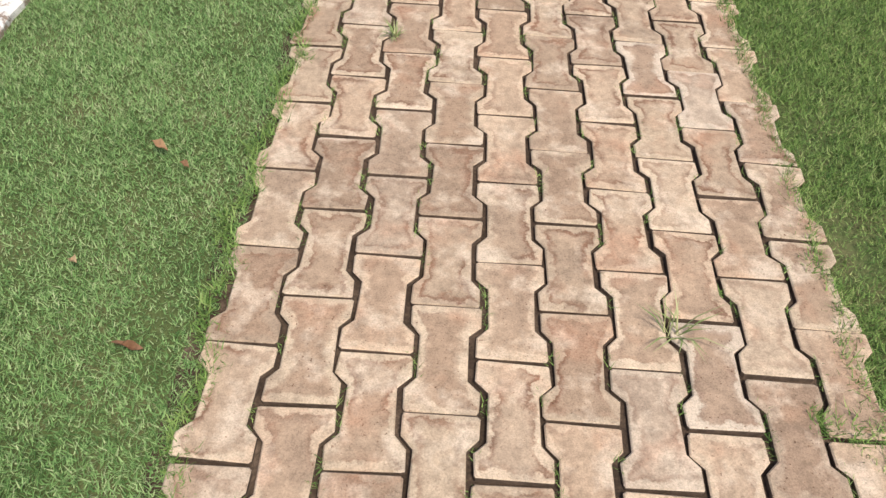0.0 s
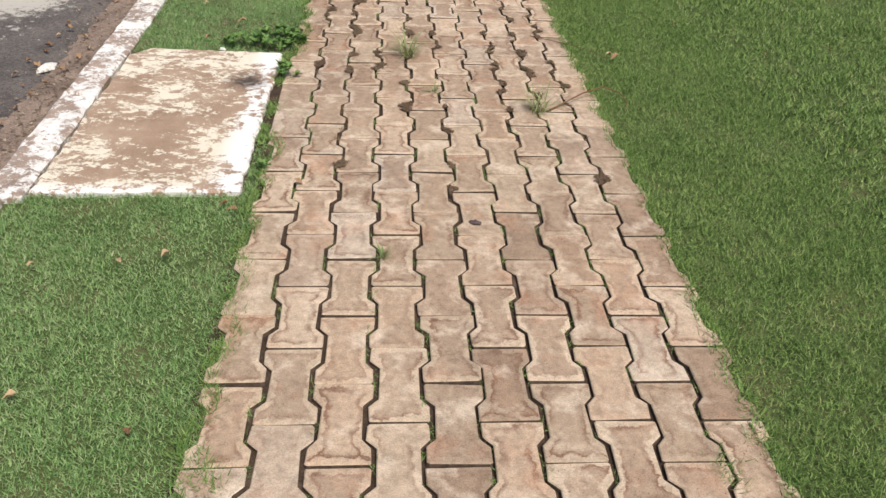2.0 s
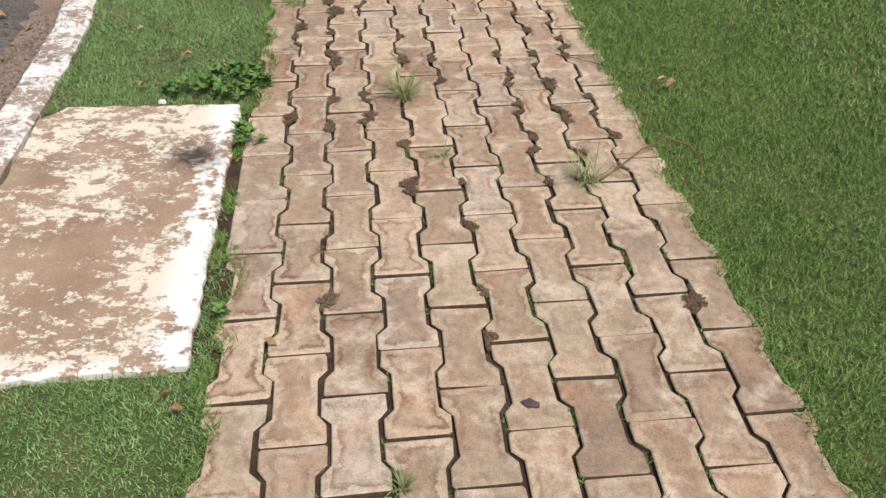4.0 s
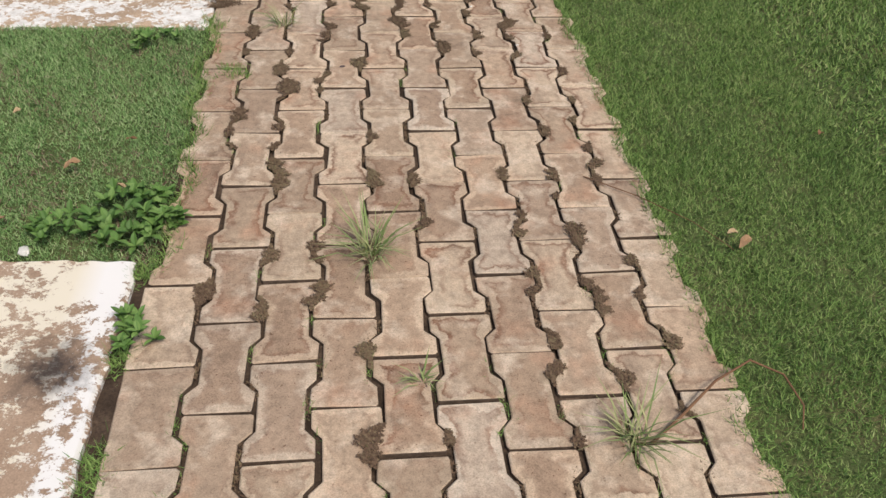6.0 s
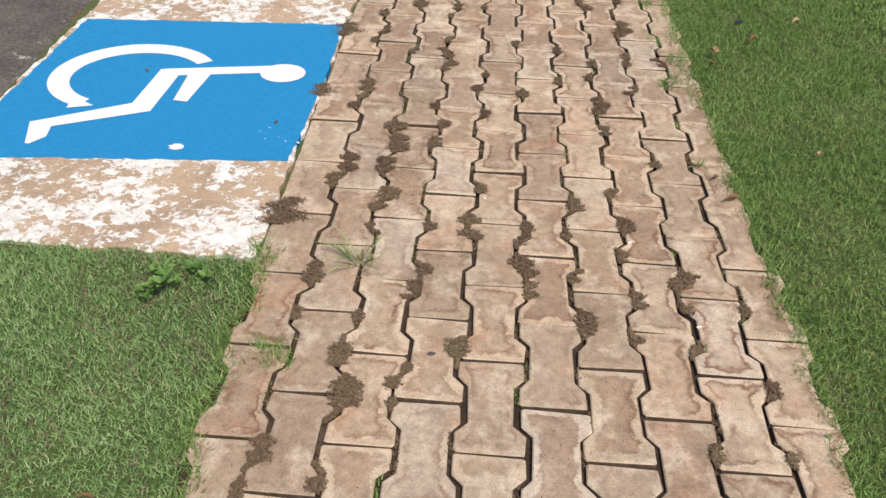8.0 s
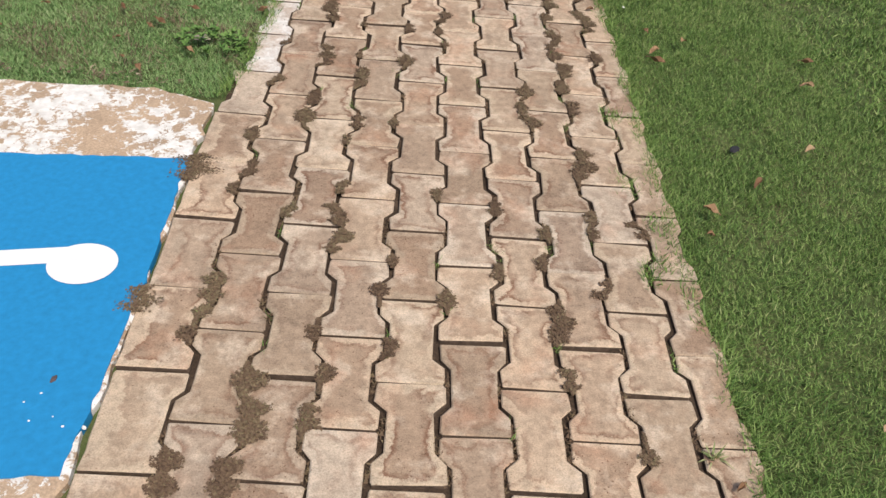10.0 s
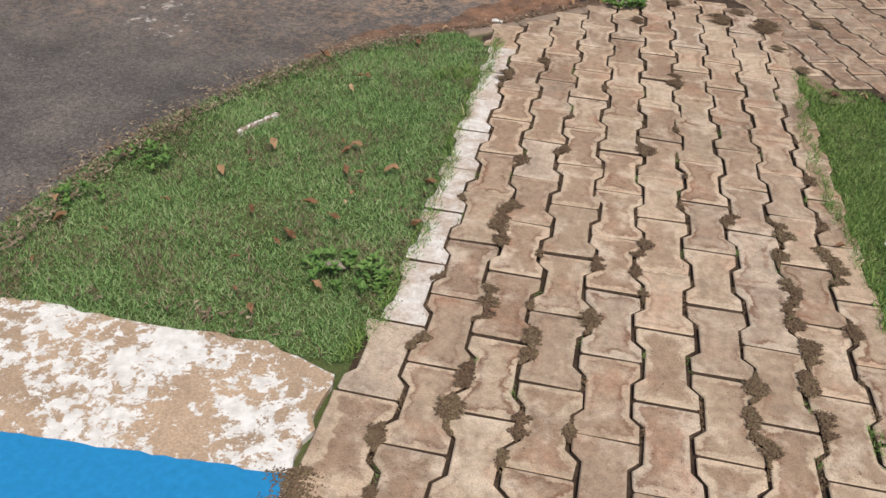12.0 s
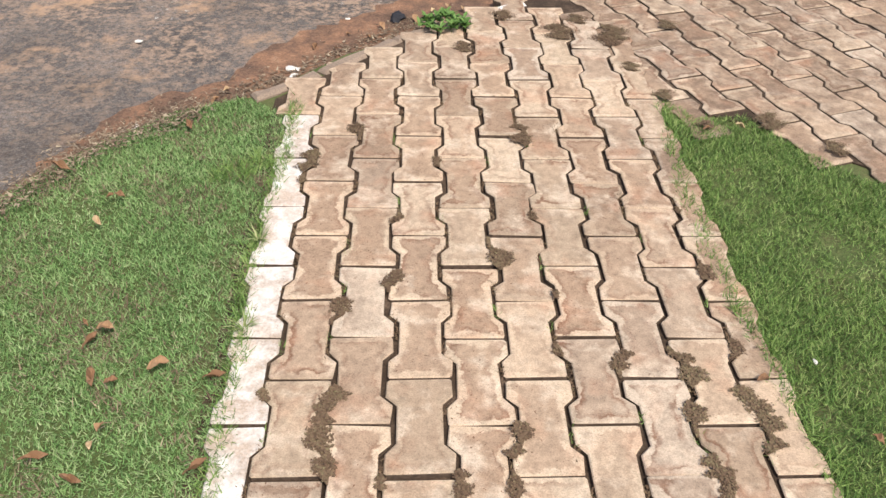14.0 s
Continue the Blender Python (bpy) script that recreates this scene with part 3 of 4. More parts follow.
def joint_x(c, y):
    """Middle of the winding joint between the columns c and c + 1."""
    d = abs((y - row_shift(y) - (0.14 if c % 2 else 0.0) + 0.14) % ROW - 0.14)
    edge = np.interp(d, [HALF - END - FLARE, HALF - END], [WAIST, WIDE])
    return c * PITCH + column_shift(y) + float(edge) + 0.0056


def creeping_weed(x, y, radius):
    """Flat mat of tiny leaves that has spread along a joint and a little out of it."""
    n = int(1000 * (radius / 0.04) ** 1.6)
    c = round((x - 0.005) / PITCH - 0.5)
    follows = -0.5 < c < 9 and y < 9.5
    v = RNG.uniform(-1, 1, n) * radius * 1.25
    if follows:
        mid = np.array([joint_x(c, y + t) - x for t in np.linspace(-1.3, 1.3, 27) * radius])
        u = np.interp(v, np.linspace(-1.3, 1.3, 27) * radius, mid)
        lean = np.clip(x - joint_x(c, y), -0.02, 0.02) * 0.7
    else:
        u, lean = RNG.normal(0, radius * 0.4, n) * np.sqrt(np.clip(1.2 - (v / radius / 1.25) ** 2, 0.05, 1)) + 0.3 * radius * np.sin(v / radius * 4 + x * 50), 0.0
    swell = np.zeros(n)
    for _ in range(4):
        swell += np.exp(-((v - RNG.uniform(-1, 1) * radius) / (0.3 * radius)) ** 2)
    reach = (0.005 + 0.020 * np.clip(swell, 0, 1.2) * min(1.6, radius / 0.035)) * (0.75 + 0.25 * np.sin(v * 400 + x * 90))
    p = np.stack([u + lean * np.clip(swell, 0, 1) + RNG.uniform(-1, 1, n) * reach, v + RNG.normal(0, 0.003, n)], 1)
    z = np.abs(RNG.normal(0.002, 0.0022, n)) + 0.0015
    a = RNG.uniform(0, 6.28, n)
    s = RNG.uniform(0.0022, 0.0048, n)
    tri = np.stack([np.stack([p[:, 0] + s * np.cos(a + k), p[:, 1] + s * np.sin(a + k), z + RNG.uniform(-.0012, .0025, n)], 1) for k in (0, 2.0, 3.9)], 1)
    ob = leaf_cloud("creeping_weed", tri, np.clip(RNG.normal(0.35 + 0.3 * RNG.random(), 0.2, n), 0, 1), M_MAT)
    ob.location = (x, y, 0.0)
    return tagged(ob, "flat mat of brown creeping weed over a paving joint", "weed", "creeping weeds in the joints")


def creeping_weeds(places):
    for x, y, r in places:
        creeping_weed(x, y, r)


def sprouts(name, pts, length, mat, label, per=16, width=0.0026):
    """Short green shoots in the joints, too many to count."""
    base = np.repeat(np.array(pts), per, 0)
    base = base + RNG.normal(0, 1, base.shape) * np.array([0.006, 0.017])
    tri = blades(base, length, width, 1.1, -0.006)
    return tagged(leaf_cloud(name, tri, np.clip(RNG.normal(0.5, 0.2, len(base)), 0, 1), mat), label, "weed", kind="stuff")


def dry_leaf_mesh(length, width, curl, seed):
    tri = leaf_shape(length, width, curl, 6)
    r = np.random.default_rng(seed)
    bend = np.sin(tri[..., 0] / length * 3 + r.uniform(0, 3)) * length * 0.07
    tri[..., 1] += bend
    tri[..., 2] += np.abs(tri[..., 1]) * r.uniform(0.1, 0.5)
    tri[..., 2] += length * 0.13 * np.sin(tri[..., 0] / length * 9 + tri[..., 1] / width * 4 + r.uniform(0, 6)) * np.sin(np.pi * tri[..., 0] / length)
    under = tri[:, ::-1].copy()
    under[..., 2] -= 0.0012
    tri = np.concatenate([tri, under])
    return tri, r.uniform(0.15, 0.9)


DRY = []
for s, (ln, w, c) in enumerate(((0.07, 0.020, 0.05), (0.04, 0.022, 0.25), (0.036, 0.010, 0.12), (0.05, 0.026, 0.3), (0.028, 0.016, 0.2))):
    tri, tone = dry_leaf_mesh(ln, w, c, s)
    ob = leaf_cloud("dry_leaf", tri, [tone] * len(tri), M_DRY)
    DRY.append(tagged(ob, "curled dry brown leaf lying on the grass", "leaf", "fallen dry leaves"))
first = set()


def fallen(places, height, pick=None):
    for i, (x, y) in enumerate(places):
        k = pick if pick is not None else int(RNG.integers(0, 5))
        m = pose(x, y, height + 0.002, RNG.uniform(-14, 14), RNG.uniform(-10, 10), RNG.uniform(0, 360)) @ Matrix.Diagonal((*[RNG.uniform(0.8, 1.2)] * 3, 1))
        if k in first:
            copy_thing(DRY[k], m)
        else:
            DRY[k].matrix_basis = m
            first.add(k)


fallen([(-0.24, -0.741), (-0.33, 7.81), (1.60, 6.61)], 0.014, 0)
fallen([(-0.29, -0.13), (-0.40, 4.05), (-0.43, 0.72), (-0.22, 7.86), (-0.28, 7.70)], 0.016, 3)
fallen([(-0.405, -0.523), (-0.435, 1.81), (-0.304, 1.82), (-0.22, 1.09), (-0.63, 4.36), (-0.25, 4.20), (-0.79, 0.88), (-0.55, 1.19), (-0.68, 1.79), (-0.22, -0.19),
        (-0.18, 2.14), (-0.15, 2.10), (-0.50, 3.83), (-0.20, 3.95)], 0.015)
fallen([(-0.40, 8.01), (-0.39, 7.93), (-0.33, 7.56), (-0.37, 7.62), (-0.29, 7.65), (-0.46, 8.57), (-0.49, 8.43), (-0.67, 8.72), (-0.34, 8.97), (-0.50, 8.59),
        (-0.94, 7.31), (-0.31, 7.82), (-0.72, 7.69), (-0.62, 7.90), (-0.40, 7.37), (-0.66, 7.81), (-0.52, 7.27), (-0.46, 7.15), (-0.22, 7.20), (-0.37, 7.06),
        (-1.03, 7.11), (-1.08, 7.36), (-1.16, 7.43), (-0.07, 7.56), (-0.43, 7.45), (-0.38, 8.0), (-0.85, 7.5), (-0.57, 7.55)], 0.014)
fallen([(1.83, 6.83), (1.64, 5.71), (1.41, 6.36), (1.41, 7.42), (2.02, 7.48), (1.96, 7.28), (2.04, 5.68), (1.54, 3.68), (2.02, 4.18), (1.52, 3.61), (1.43, 7.45),
        (1.45, 6.46), (1.59, 7.58), (1.46, 7.63), (2.05, 1.79), (1.42, 8.99), (1.57, 9.0)], 0.017)
fallen([(1.26, 5.41), (1.27, 5.56), (1.24, 7.83), (-0.035, 7.861), (0.09, 2.31)], 0.006)
fallen([(-1.30 + 0.05 * math.sin(9 * i), 2.2 + 0.11 * i) for i in range(24)], ROAD_Z + 0.012)
fallen([(-1.16 + 0.05 * math.sin(7 * i), 2.0 + 0.15 * i) for i in range(18)], ROAD_Z + 0.012)
fallen([(-1.2 + 0.06 * i + 0.03 * math.sin(5 * i), 7.85 + 0.1 * i) for i in range(16)], ROAD_Z + 0.013)
fallen([(0.0 + 0.07 * i, 9.72 + 0.055 * i + 0.05 * math.sin(4 * i)) for i in range(12)], ROAD_Z + 0.013)


def litter_scrap(x, y, z, size, mat, seed, label, category="litter"):
    """Crumpled scrap: a noisy flattened lump."""
    bm = bmesh.new()
    bmesh.ops.create_icosphere(bm, subdivisions=2, radius=1.0)
    for v in bm.verts:
        k = 1 + 0.55 * noise.noise(v.co * 2.1 + Vector((seed * 7.3, 0, 0)))
        v.co = Vector((v.co.x * size * k, v.co.y * size * 0.6 * k, max(-0.2, v.co.z) * size * 0.38 * k))
    me = bpy.data.meshes.new("litter")
    bm.to_mesh(me)
    bm.free()
    me.materials.append(mat)
    ob = new("litter_scrap", me)
    ob.matrix_basis = pose(x, y, z + size * 0.07, 0, 0, seed * 53)
    return tagged(ob, label, category, "scraps in the gutter")


for i, (x, y) in enumerate([(0.113, 10.05), (-0.066, 9.50), (-0.571, 9.08), (-0.369, 9.21), (-0.35, 9.05), (-0.675, 8.77), (-0.793, 8.75), (-0.743, 9.79), (-0.95, 8.45), (-1.05, 8.1)]):
    litter_scrap(x, y, ROAD_Z + 0.006, 0.012 + 0.007 * (i % 3), M_PALE, i, "pale crumb of broken plaster in the gutter")
litter_scrap(-0.075, 9.55, ROAD_Z + 0.006, 0.032, M_PALE, 3, "crumpled white scrap of paper in the gutter")
litter_scrap(0.335, 10.06, ROAD_Z + 0.006, 0.055, M_DARK, 5, "dark crumpled rag lying in the gutter")
litter_scrap(-1.225, 3.53, ROAD_Z + 0.006, 0.06, M_PALE, 8, "crumpled white paper scrap in the road gutter")
litter_scrap(-0.424, 3.70, SOIL_Z + 0.008, 0.022, M_PALE, 9, "pale torn wrapper in the grass by the slab")
litter_scrap(1.602, 6.846, SOIL_Z + 0.012, 0.022, M_DARK, 11, "dark lump of bark in the lawn", "bark")
litter_scrap(0.70, 2.06, 0.0, 0.022, M_STONE, 13, "flat dark grey pebble lying on the paving", "pebble")
litter_scrap(0.42, 4.68, 0.0, 0.011, M_STONE, 14, "small dark brown clod on the paving", "clod")
litter_scrap(-0.20, 5.74, 0.004, 0.010, M_STONE, 15, "small dark pebble on the blue painted ramp", "pebble")
litter_scrap(-0.77, 6.08, 0.002, 0.010, M_DRY, 16, "small brown seed husk on the blue painted ramp", "husk")
litter_scrap(-0.22, 7.31, SOIL_Z + 0.03, 0.030, M_HUSK, 17, "curled grey dead leaf resting on the weeds", "leaf")
for i, (x, y) in enumerate([(0.53, 5.36), (1.09, 4.84), (0.95, 5.18), (1.41, 7.90), (-0.10, 5.62), (-0.105, 5.58)]):
    litter_scrap(x, y, 0.0, 0.007 + 0.002 * (i % 2), M_PALE, 60 + i, "pale crumb of mortar lying on the paving")
for i in range(40):
    litter_scrap(-1.15 + 0.034 * i + RNG.uniform(-.06, .06), 8.0 + 0.042 * i + RNG.uniform(-.05, .1), ROAD_Z + 0.004, RNG.uniform(0.005, 0.013), M_DIRT, i + 20, "clod of red earth in the gutter", "clod")


def twig(points, radius, label):
    cu = bpy.data.curves.new("twig", "CURVE")
    cu.dimensions, cu.bevel_depth, cu.bevel_resolution = "3D", radius, 1
    sp = cu.splines.new("POLY")
    sp.points.add(len(points) - 1)
    for i, (p, q) in enumerate(zip(sp.points, points)):
        p.co, p.radius = (*q, 1), 1.0 - 0.6 * i / len(points)
    cu.materials.append(M_DRY)
    return tagged(new("twig", cu), label, "twig", "dry twigs and runners")


twig([(1.096, 2.99, 0.004), (1.18, 3.05, 0.02), (1.28, 3.13, 0.035), (1.38, 3.18, 0.045), (1.45, 3.14, 0.035), (1.47, 3.06, 0.02), (1.445, 3.0, 0.012)], 0.004, "dry brown grass runner curling over the path edge")
twig([(2.155, 1.538, 0.012), (2.22, 1.62, 0.03), (2.30, 1.73, 0.034), (2.353, 1.82, 0.02)], 0.003, "thin dry stalk lying on the lawn")
twig([(1.16, 3.98, 0.003), (1.30, 3.87, 0.008), (1.42, 3.72, 0.026), (1.50, 3.60, 0.022)], 0.0018, "thin pale stalk lying over the path edge")

# remnant of an old kerb in the verge
v, f = prism(ragged([(-0.810, 8.01), (-0.797, 8.00), (-0.706, 8.18), (-0.720, 8.19)], 0.02, 0.006, 77), 0.007, -0.03, 0.004, 0.004)
tagged(mesh_object("kerb_remnant", v, f, M_KERB), "white-painted stub of an old kerb in the grass", "kerb")

for x, y, s, n in [(0.50, 3.645, 0.17, 120), (1.06, 3.0, 0.17, 95), (0.60, 3.20, 0.08, 36), (0.943, -0.60, 0.13, 34), (0.19, 5.01, 0.13, 60),
                   (0.237, 0.50, 0.06, 60), (0.383, 1.85, 0.06, 46), (1.22, 5.62, 0.05, 40), (-0.03, 8.38, 0.06, 50), (-0.02, 8.02, 0.055, 44)]:
    grass_tuft(x, y, s, n)
for x, y, r, k, l in [(-0.17, 3.82, 0.165, 46, 0.042), (-0.36, 3.77, 0.07, 8, 0.035), (-0.065, 3.345, 0.05, 9, 0.032), (-0.085, 3.40, 0.035, 5, 0.03),
                      (-0.19, 7.30, 0.13, 44, 0.026), (-0.27, 4.87, 0.10, 14, 0.032), (-1.02, 7.72, 0.10, 18, 0.026), (-1.08, 7.45, 0.07, 10, 0.024), (0.535, 9.86, 0.11, 40, 0.035), (-0.09, 2.45, 0.03, 4, 0.03)]:
    broadleaf_weed(x, y, r, k, l)

joint = []
for c in range(0, 9):
    for y in np.arange(-2.0, 9.0, 0.045):
        if RNG.random() < (0.34 if y < 3.3 else 0.07):
            joint.append((joint_x(c, y), y))
sprouts("joint_sprouts", joint, 0.021, M_GRASS, "short green shoots in the paving joints", 15)
# dry brown crumbs lodged in the joints
crumbs = []
for c in range(0, 9):
    for y in np.arange(2.6, 9.4, 0.06):
        if RNG.random() < 0.34:
            crumbs.append((joint_x(c, y), y))
sprouts("joint_crumbs", crumbs, 0.011, M_MAT, "brown withered weed lodged in the joints", 46, 0.006)
# grass creeping over the path's edges
edge = []
for y in np.arange(-2.2, 9.2, 0.004):
    if not 5.0 < y < 6.97 and not 2.75 < y < 3.6:
        edge.append((-0.060 + 0.016 * math.sin(y * 5.1) + 0.02 * math.sin(y * 22.4) * (y < 7) + RNG.normal(0, 0.012) + (0.03 if y > 7.1 else 0), y))
    edge.append((right_edge(y) + RNG.normal(0, 0.012), y))
for y0, x0 in [(2.80, -0.105), (2.95, -0.10), (2.70, -0.10), (3.02, -0.095), (3.30, -0.10), (3.60, -0.10), (5.05, -0.09), (4.98, -0.06), (6.25, 1.24), (6.42, 1.25), (5.5, 1.3), (-0.83, 1.28), (-0.80, 1.22), (0.98, -0.03), (0.93, -0.0), (1.38, -0.04), (0.95, 1.20), (4.66, 0.02), (4.64, 0.06), (8.78, -0.05), (8.8, -0.1), (8.76, -0.16), (8.72, -0.2), (8.72, -0.12), (7.0, 1.22), (6.6, 1.2), (6.2, 1.2)]:
    edge += [(x0 + RNG.normal(0, 0.016), y0 + RNG.normal(0, 0.02)) for _ in range(26)]
sprouts("edge_grass", edge, 0.034, M_GRASS, "grass creeping over the edge of the paving", 5, 0.0038)
creeping_weeds([(0.66, 2.28, 0.026), (1.21, 2.39, 0.041), (0.28, 2.48, 0.033), (0.64, 2.48, 0.019), (0.65, 2.79, 0.028), (0.47, 3.02, 0.044), (1.09, 3.18, 0.032), (0.91, 3.20, 0.029),
                (0.47, 3.28, 0.032), (1.24, 3.30, 0.031), (0.94, 3.31, 0.025), (1.09, 3.42, 0.029), (0.21, 3.45, 0.031), (0.91, 3.48, 0.027), (1.10, 3.49, 0.027), (0.36, 3.49, 0.041),
                (0.02, 3.51, 0.040), (0.92, 3.54, 0.027), (1.20, 3.58, 0.025), (0.23, 3.65, 0.031), (0.35, 3.66, 0.034), (1.08, 3.70, 0.044), (0.92, 3.74, 0.030), (0.66, 3.78, 0.028),
                (1.20, 3.96, 0.024), (0.24, 3.97, 0.036), (0.64, 3.98, 0.028), (0.52, 3.99, 0.036), (1.04, 3.99, 0.025), (0.91, 4.00, 0.025)])
creeping_weeds([(1.20, 4.03, 0.034), (0.23, 4.05, 0.039), (1.20, 4.14, 0.020), (0.52, 4.22, 0.027), (1.09, 4.24, 0.027), (0.06, 4.26, 0.022), (0.21, 4.30, 0.028), (1.19, 4.30, 0.018),
                (0.08, 4.35, 0.038), (1.06, 4.43, 0.023), (0.24, 4.52, 0.057), (0.35, 4.60, 0.031), (1.23, 4.63, 0.024), (0.20, 4.67, 0.041), (0.48, 4.69, 0.043), (1.07, 4.75, 0.024),
                (0.95, 4.78, 0.027), (0.14, 4.79, 0.018), (0.81, 4.82, 0.042), (1.07, 4.91, 0.023), (0.35, 4.91, 0.030), (1.22, 4.91, 0.022), (0.95, 4.93, 0.031), (0.67, 4.94, 0.030),
                (0.08, 4.95, 0.041), (0.38, 4.99, 0.030), (0.80, 5.01, 0.022), (1.08, 5.01, 0.048), (0.65, 5.03, 0.049), (0.94, 5.11, 0.024)])
creeping_weeds([(0.64, 5.15, 0.026), (0.38, 5.21, 0.029), (0.66, 5.21, 0.029), (0.49, 5.21, 0.050), (-0.06, 5.23, 0.054), (0.96, 5.25, 0.038), (0.24, 5.32, 0.052), (0.81, 5.35, 0.037),
                (0.52, 5.41, 0.025), (0.05, 5.41, 0.038), (0.92, 5.41, 0.028), (0.21, 5.50, 0.046), (0.09, 5.52, 0.046), (1.08, 5.63, 0.030), (0.36, 5.66, 0.038), (0.24, 5.67, 0.059),
                (0.23, 5.74, 0.060), (0.38, 5.78, 0.032), (0.93, 5.81, 0.028), (0.52, 5.88, 0.026), (0.03, 5.90, 0.031), (0.33, 5.93, 0.027), (0.07, 5.95, 0.032), (0.94, 5.97, 0.041),
                (-0.09, 6.00, 0.035), (0.92, 6.03, 0.033), (0.07, 6.05, 0.043), (0.65, 6.05, 0.033), (0.48, 6.06, 0.033), (1.06, 6.13, 0.029)])
creeping_weeds([(0.78, 6.17, 0.025), (0.90, 6.22, 0.025), (0.37, 6.26, 0.039), (0.92, 6.34, 0.027), (1.08, 6.36, 0.025), (0.34, 6.37, 0.038), (0.22, 6.38, 0.027), (1.19, 6.38, 0.030),
                (1.06, 6.42, 0.027), (0.79, 6.45, 0.031), (0.03, 6.46, 0.022), (0.62, 6.49, 0.023), (0.35, 6.50, 0.025), (-0.08, 6.55, 0.052), (0.08, 6.56, 0.032), (1.08, 6.64, 0.048),
                (1.09, 6.71, 0.058), (0.05, 6.74, 0.033), (0.20, 6.85, 0.048), (0.37, 6.85, 0.033), (0.95, 6.92, 0.042), (0.21, 6.99, 0.037), (0.91, 7.01, 0.030), (1.11, 7.03, 0.035),
                (0.08, 7.08, 0.029), (0.36, 7.10, 0.032), (0.93, 7.12, 0.045), (0.36, 7.16, 0.036), (1.13, 7.17, 0.034), (1.08, 7.17, 0.035)])
creeping_weeds([(0.24, 7.22, 0.021), (0.51, 7.27, 0.043), (1.10, 7.29, 0.045), (0.23, 7.30, 0.044), (1.22, 7.41, 0.037), (1.07, 7.42, 0.041), (1.06, 7.49, 0.032), (0.63, 7.54, 0.026),
                (0.52, 7.54, 0.029), (1.10, 7.55, 0.027), (1.00, 7.58, 0.029), (0.22, 7.60, 0.037), (0.66, 7.66, 0.038), (0.20, 7.67, 0.044), (1.24, 7.68, 0.044), (1.10, 7.72, 0.039),
                (1.22, 7.76, 0.045), (0.21, 7.76, 0.047), (1.10, 7.88, 0.050), (0.92, 7.89, 0.033), (1.23, 7.94, 0.026), (0.22, 8.08, 0.038), (0.35, 8.20, 0.034), (1.23, 8.25, 0.032),
                (0.66, 8.32, 0.055), (0.06, 8.80, 0.048), (1.86, 8.90, 0.035), (0.76, 8.97, 0.055), (0.17, 8.98, 0.043), (1.69, 9.08, 0.045)])
creeping_weeds([(0.61, 9.66, 0.037), (1.22, 9.75, 0.052), (1.03, 9.82, 0.060), (1.26, 9.82, 0.057), (1.51, 9.91, 0.034)])
extra = random.Random(5)
for _ in range(40):
    c, y = extra.randrange(0, 9), extra.uniform(2.9, 9.0)
    creeping_weed(joint_x(c, y), y, extra.uniform(0.012, 0.022))

creeping_weeds([(1.35, 9.27, 0.03), (1.27, 9.5, 0.03), (1.12, 9.95, 0.04), (0.8, 9.98, 0.04), (1.45, 9.05, 0.02)])


# crumbled leaves and straw swept into the gutter
def gutter_debris(points, count, spread, z):
    p = np.array(points)
    seg = RNG.integers(0, len(p) - 1, count)
    f = RNG.random(count)[:, None]
    c = p[seg] * (1 - f) + p[seg + 1] * f
    c = c + np.c_[-np.abs(RNG.normal(0, spread, count)), RNG.normal(0, spread * 0.6, count)]
    a = RNG.uniform(0, 6.28, count)
    ln, wd = RNG.uniform(0.006, 0.030, count), RNG.uniform(0.0012, 0.0052, count)
    d = np.stack([np.cos(a), np.sin(a), RNG.uniform(-.15, .35, count)], 1)
    s = np.stack([-np.sin(a), np.cos(a), RNG.uniform(-.3, .3, count)], 1)
    b0 = np.c_[c, np.full(count, z) + RNG.uniform(0, 0.008, count)]
    tri = np.stack([b0 - s * wd[:, None], b0 + s * wd[:, None], b0 + d * ln[:, None]], 1)
    tone = np.clip(RNG.normal(0.55, 0.32, count), 0, 1.2)
    return tagged(leaf_cloud("gutter_debris", tri, tone, M_CHAFF), "brown crumbled leaves and straw in the gutter", "leaf litter", kind="stuff")


gutter_debris([(-1.03, 0.0), (-1.03, 2.0), (-1.03, 3.2), (-1.05, 4.7)], 2600, 0.13, ROAD_Z + 0.008)
gutter_debris([(-1.24, 7.2), (-1.14, 7.85), (-0.92, 8.45), (-0.62, 8.98), (-0.28, 9.28), (0.0, 9.52), (0.3, 9.85), (0.6, 10.1)], 3600, 0.07, ROAD_Z + 0.008)
# straw and dead stems along the worn outer rim of the verge
gutter_debris([(-1.14, 7.0), (-1.08, 7.7), (-0.9, 8.3), (-0.6, 8.85), (-0.3, 9.12)], 2600, 0.075, SOIL_Z + 0.020)
gutter_debris([(-1.1, 7.03), (-0.6, 7.05), (-0.2, 7.02)], 90, 0.03, SOIL_Z + 0.016)

# ---------------------------------------------------------------- paving
def paver_outline(seed, left=1.0, right=1.0, straight=0.0):
    """Plan of a double-T block with worn corners; left and right scale its halves, for blocks cut at the path's edge."""
    r = random.Random(seed)
    w, h, k = WIDE, HALF, 0.005
    half = [(w - k, -h), (w, -h + k), (w, -h + END), (WAIST, -h + END + FLARE), (WAIST, h - END - FLARE), (w, h - END), (w, h - k), (w - k, h)]
    pts = [(x * right, y) for x, y in half] + [(-x * left, -y) for x, y in half]
    if straight:
        pts = [(x, y) if x > 0 else (-straight, y) for x, y in pts]
    return [(x + r.uniform(-0.0024, 0.0024), y + r.uniform(-0.0022, 0.0022)) for x, y in pts]


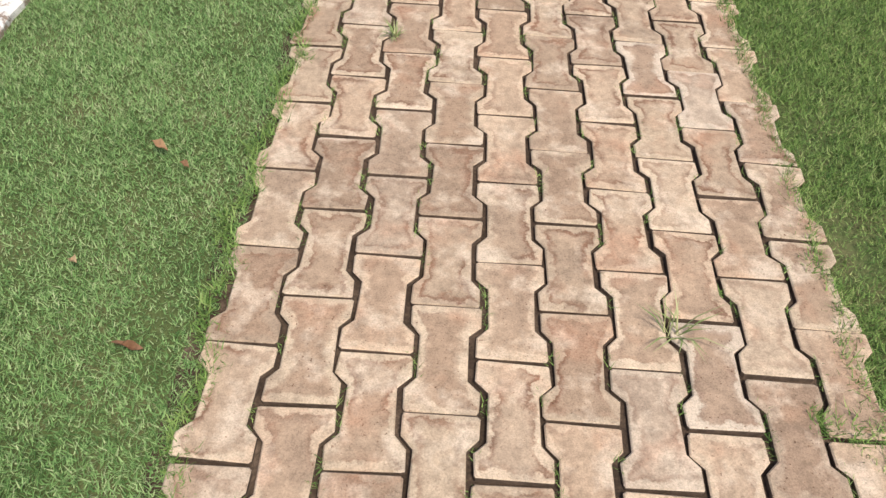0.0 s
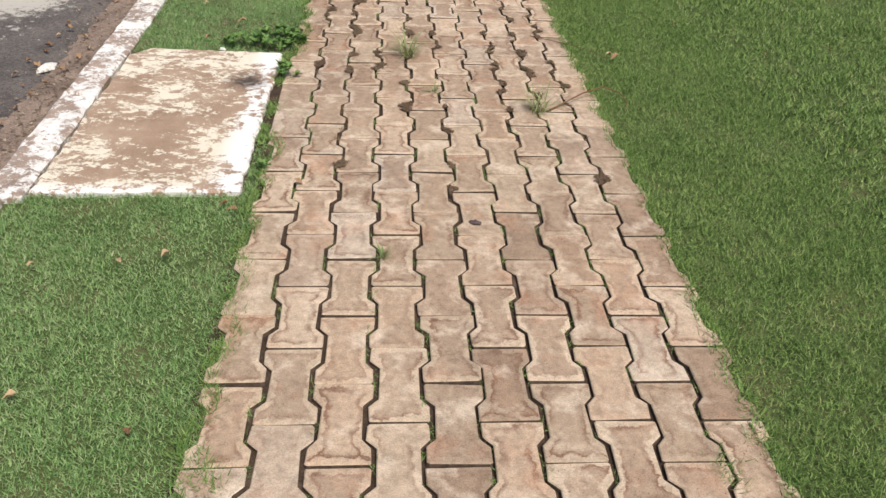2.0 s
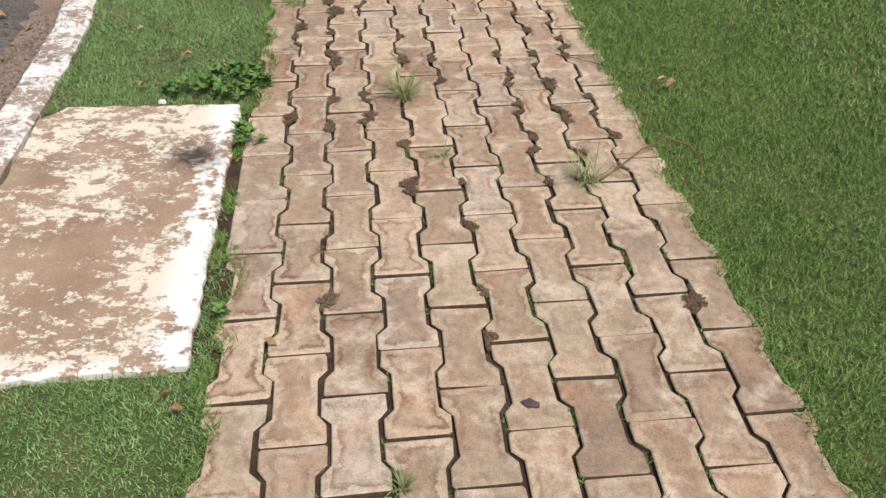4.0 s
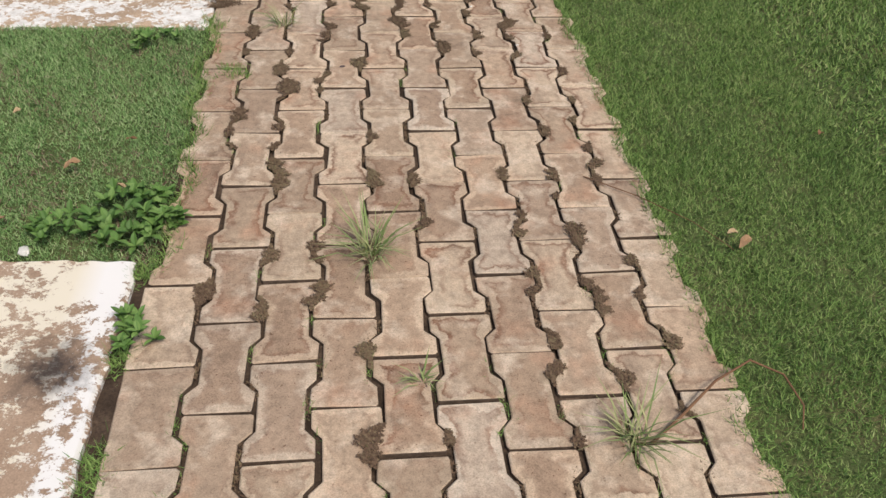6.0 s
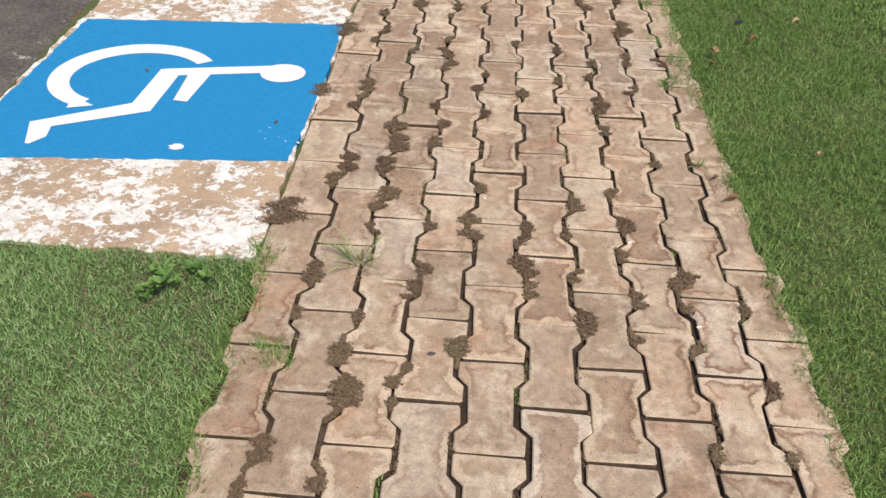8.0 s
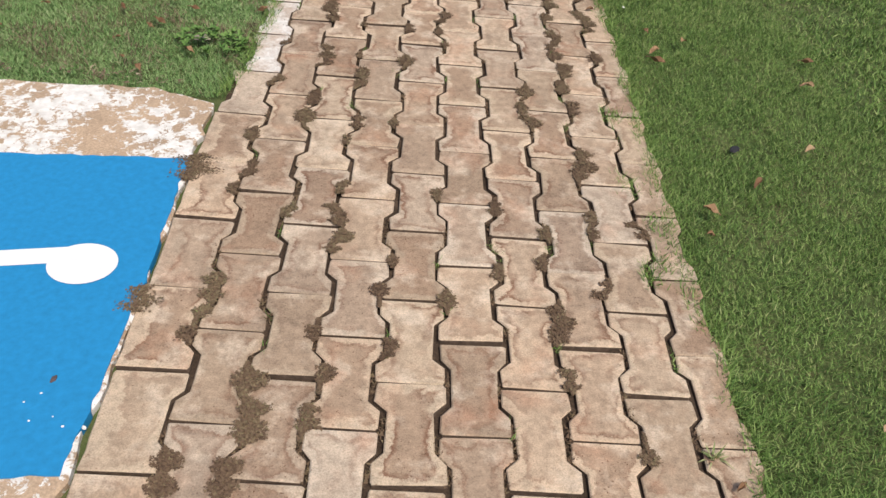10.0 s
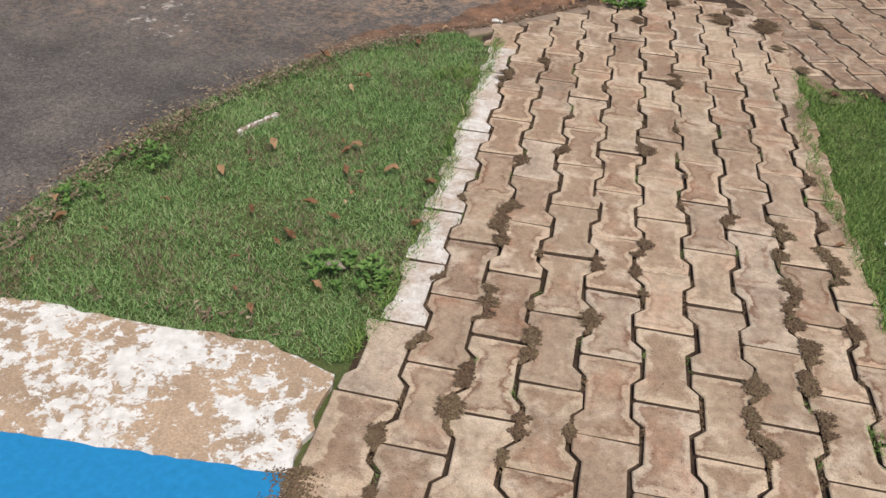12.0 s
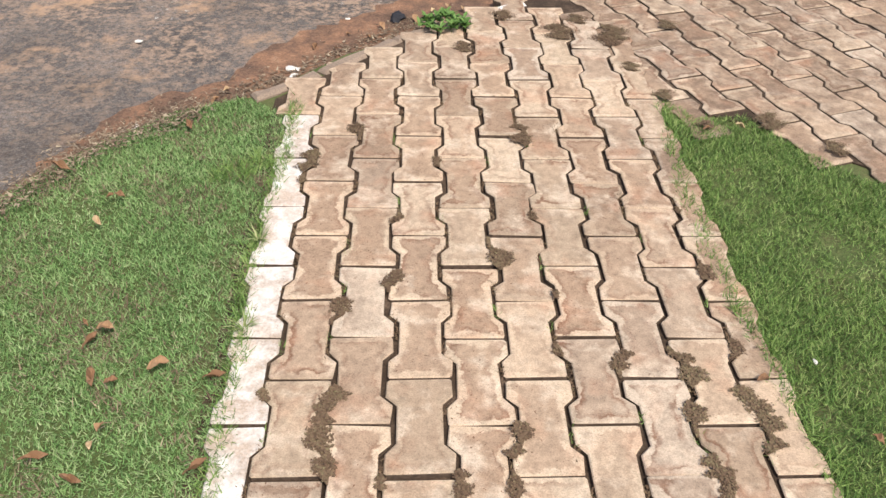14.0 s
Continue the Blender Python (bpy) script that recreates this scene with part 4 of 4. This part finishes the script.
def paver_mesh(name, seed, mat, left=1.0, right=1.0, straight=0.0):
    outline = paver_outline(seed, left, right, straight)
    v, f = prism(outline, 0.0, -0.045, 0.0032, 0.0030)
    me = bpy.data.meshes.new(name)
    me.from_pydata(v, [], f)
    me.update()
    me.materials.append(mat)
    # second slot carries the joint shade as a darker base colour
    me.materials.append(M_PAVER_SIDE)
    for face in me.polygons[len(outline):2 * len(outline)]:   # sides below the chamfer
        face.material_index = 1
    return me


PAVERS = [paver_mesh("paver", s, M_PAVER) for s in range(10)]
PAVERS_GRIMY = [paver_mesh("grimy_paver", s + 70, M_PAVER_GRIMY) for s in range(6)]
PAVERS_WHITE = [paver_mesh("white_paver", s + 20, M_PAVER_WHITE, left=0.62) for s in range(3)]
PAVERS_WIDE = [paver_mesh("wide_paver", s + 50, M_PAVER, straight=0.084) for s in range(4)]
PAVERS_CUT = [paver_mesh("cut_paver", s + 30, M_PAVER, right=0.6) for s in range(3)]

v, f = prism([(-0.135, 2.2), (-0.10, 2.15), (-0.10, -4.05), (1.35, -4.05), (1.26, 8.9), (1.34, 9.27), (1.60, 9.08), (2.2, 8.60), (3.4, 8.1), (3.4, 11.1), (1.7, 10.7), (0.9, 10.19), (0.36, 9.77), (-0.1, 9.24), (-0.07, 7.2), (-0.10, 3.72), (-0.135, 3.68)], -0.015, -0.05)
bed = tagged(mesh_object("joint_bed", v, f, M_BED), "dark soil showing in the joints of the path", "soil", kind="structure")

path = tagged(new("path"), "footpath of worn pink concrete double-T paving blocks", "path", kind="structure")
second = tagged(new("path"), "further stretch of the worn double-T block footpath", "path", kind="structure")
apron = tagged(new("driveway"), "driveway of worn double-T concrete paving blocks", "driveway", kind="structure")
prng = random.Random(11)


def lay(parent, me, x, y, turn=0.0, drop=0.0, name="paver", stretch=1.0):
    ob = new(name, me)
    ob.parent = parent
    ob.matrix_basis = pose(x + prng.uniform(-.0025, .0025), y + prng.uniform(-.003, .003), prng.uniform(-.003, .002) - drop,
                           prng.uniform(-.9, .9), prng.uniform(-1.1, 1.1), turn + prng.uniform(-.8, .8) + prng.choice((0, 180)) * (me in PAVERS)) @ Matrix.Diagonal((1, stretch, 1, 1))
    return ob


for c in range(10):
    for k in range(-14, 38):
        y = k * ROW + (0.14 if c % 2 else 0.0)
        y += row_shift(y)
        x = c * PITCH + column_shift(y)
        top = float(np.interp(x, [-0.1, 0.0, 0.14, 0.38, 0.67, 0.9, 1.05, 1.3, 1.4], [9.12, 9.28, 9.55, 9.73, 9.97, 10.1, 10.15, 9.80, 9.3]))
        if y > top + 0.03:
            continue
        me = prng.choice(PAVERS)
        if c == 0 and (4.95 < y < 6.93 or 2.8 < y < 3.5):
            me = prng.choice(PAVERS_WIDE)
        if c == 0 and 7.2 < y < 9.05:
            me = prng.choice(PAVERS_WHITE)
        if c == 9 and y > 5.2:
            me = prng.choice(PAVERS_CUT)
        slope = (row_shift(y + 0.14) - row_shift(y - 0.14)) / 0.28   # rows drift a little closer or wider
        lay(path if y < 3.6 else second, me, x, y, stretch=1 + slope)

TURN = 19.0
ca, sa = math.cos(radians(TURN)), math.sin(radians(TURN))
for c in range(-8, 14):
    for k in range(-6, 10):
        u, w = c * PITCH, k * ROW + (0.14 if c % 2 else 0.0)
        x, y = 1.52 + ca * u - sa * w, 9.30 + sa * u + ca * w
        lim = float(np.interp(x, [1.25, 1.36, 1.47, 1.62, 1.75, 1.95, 3.5], [9.5, 9.20, 9.02, 9.06, 8.86, 8.70, 7.9]))
        left = float(np.interp(y, [9.2, 9.6, 10.1, 10.6], [1.29, 1.20, 1.04, 1.1]))
        far = float(np.interp(x, [0.9, 1.6, 2.6, 4.0], [10.0, 10.6, 11.1, 11.3]))
        if y < lim or x < left or y > far or x > 3.4:
            continue
        lay(apron, prng.choice(PAVERS_GRIMY), x, y, TURN, 0.0075)
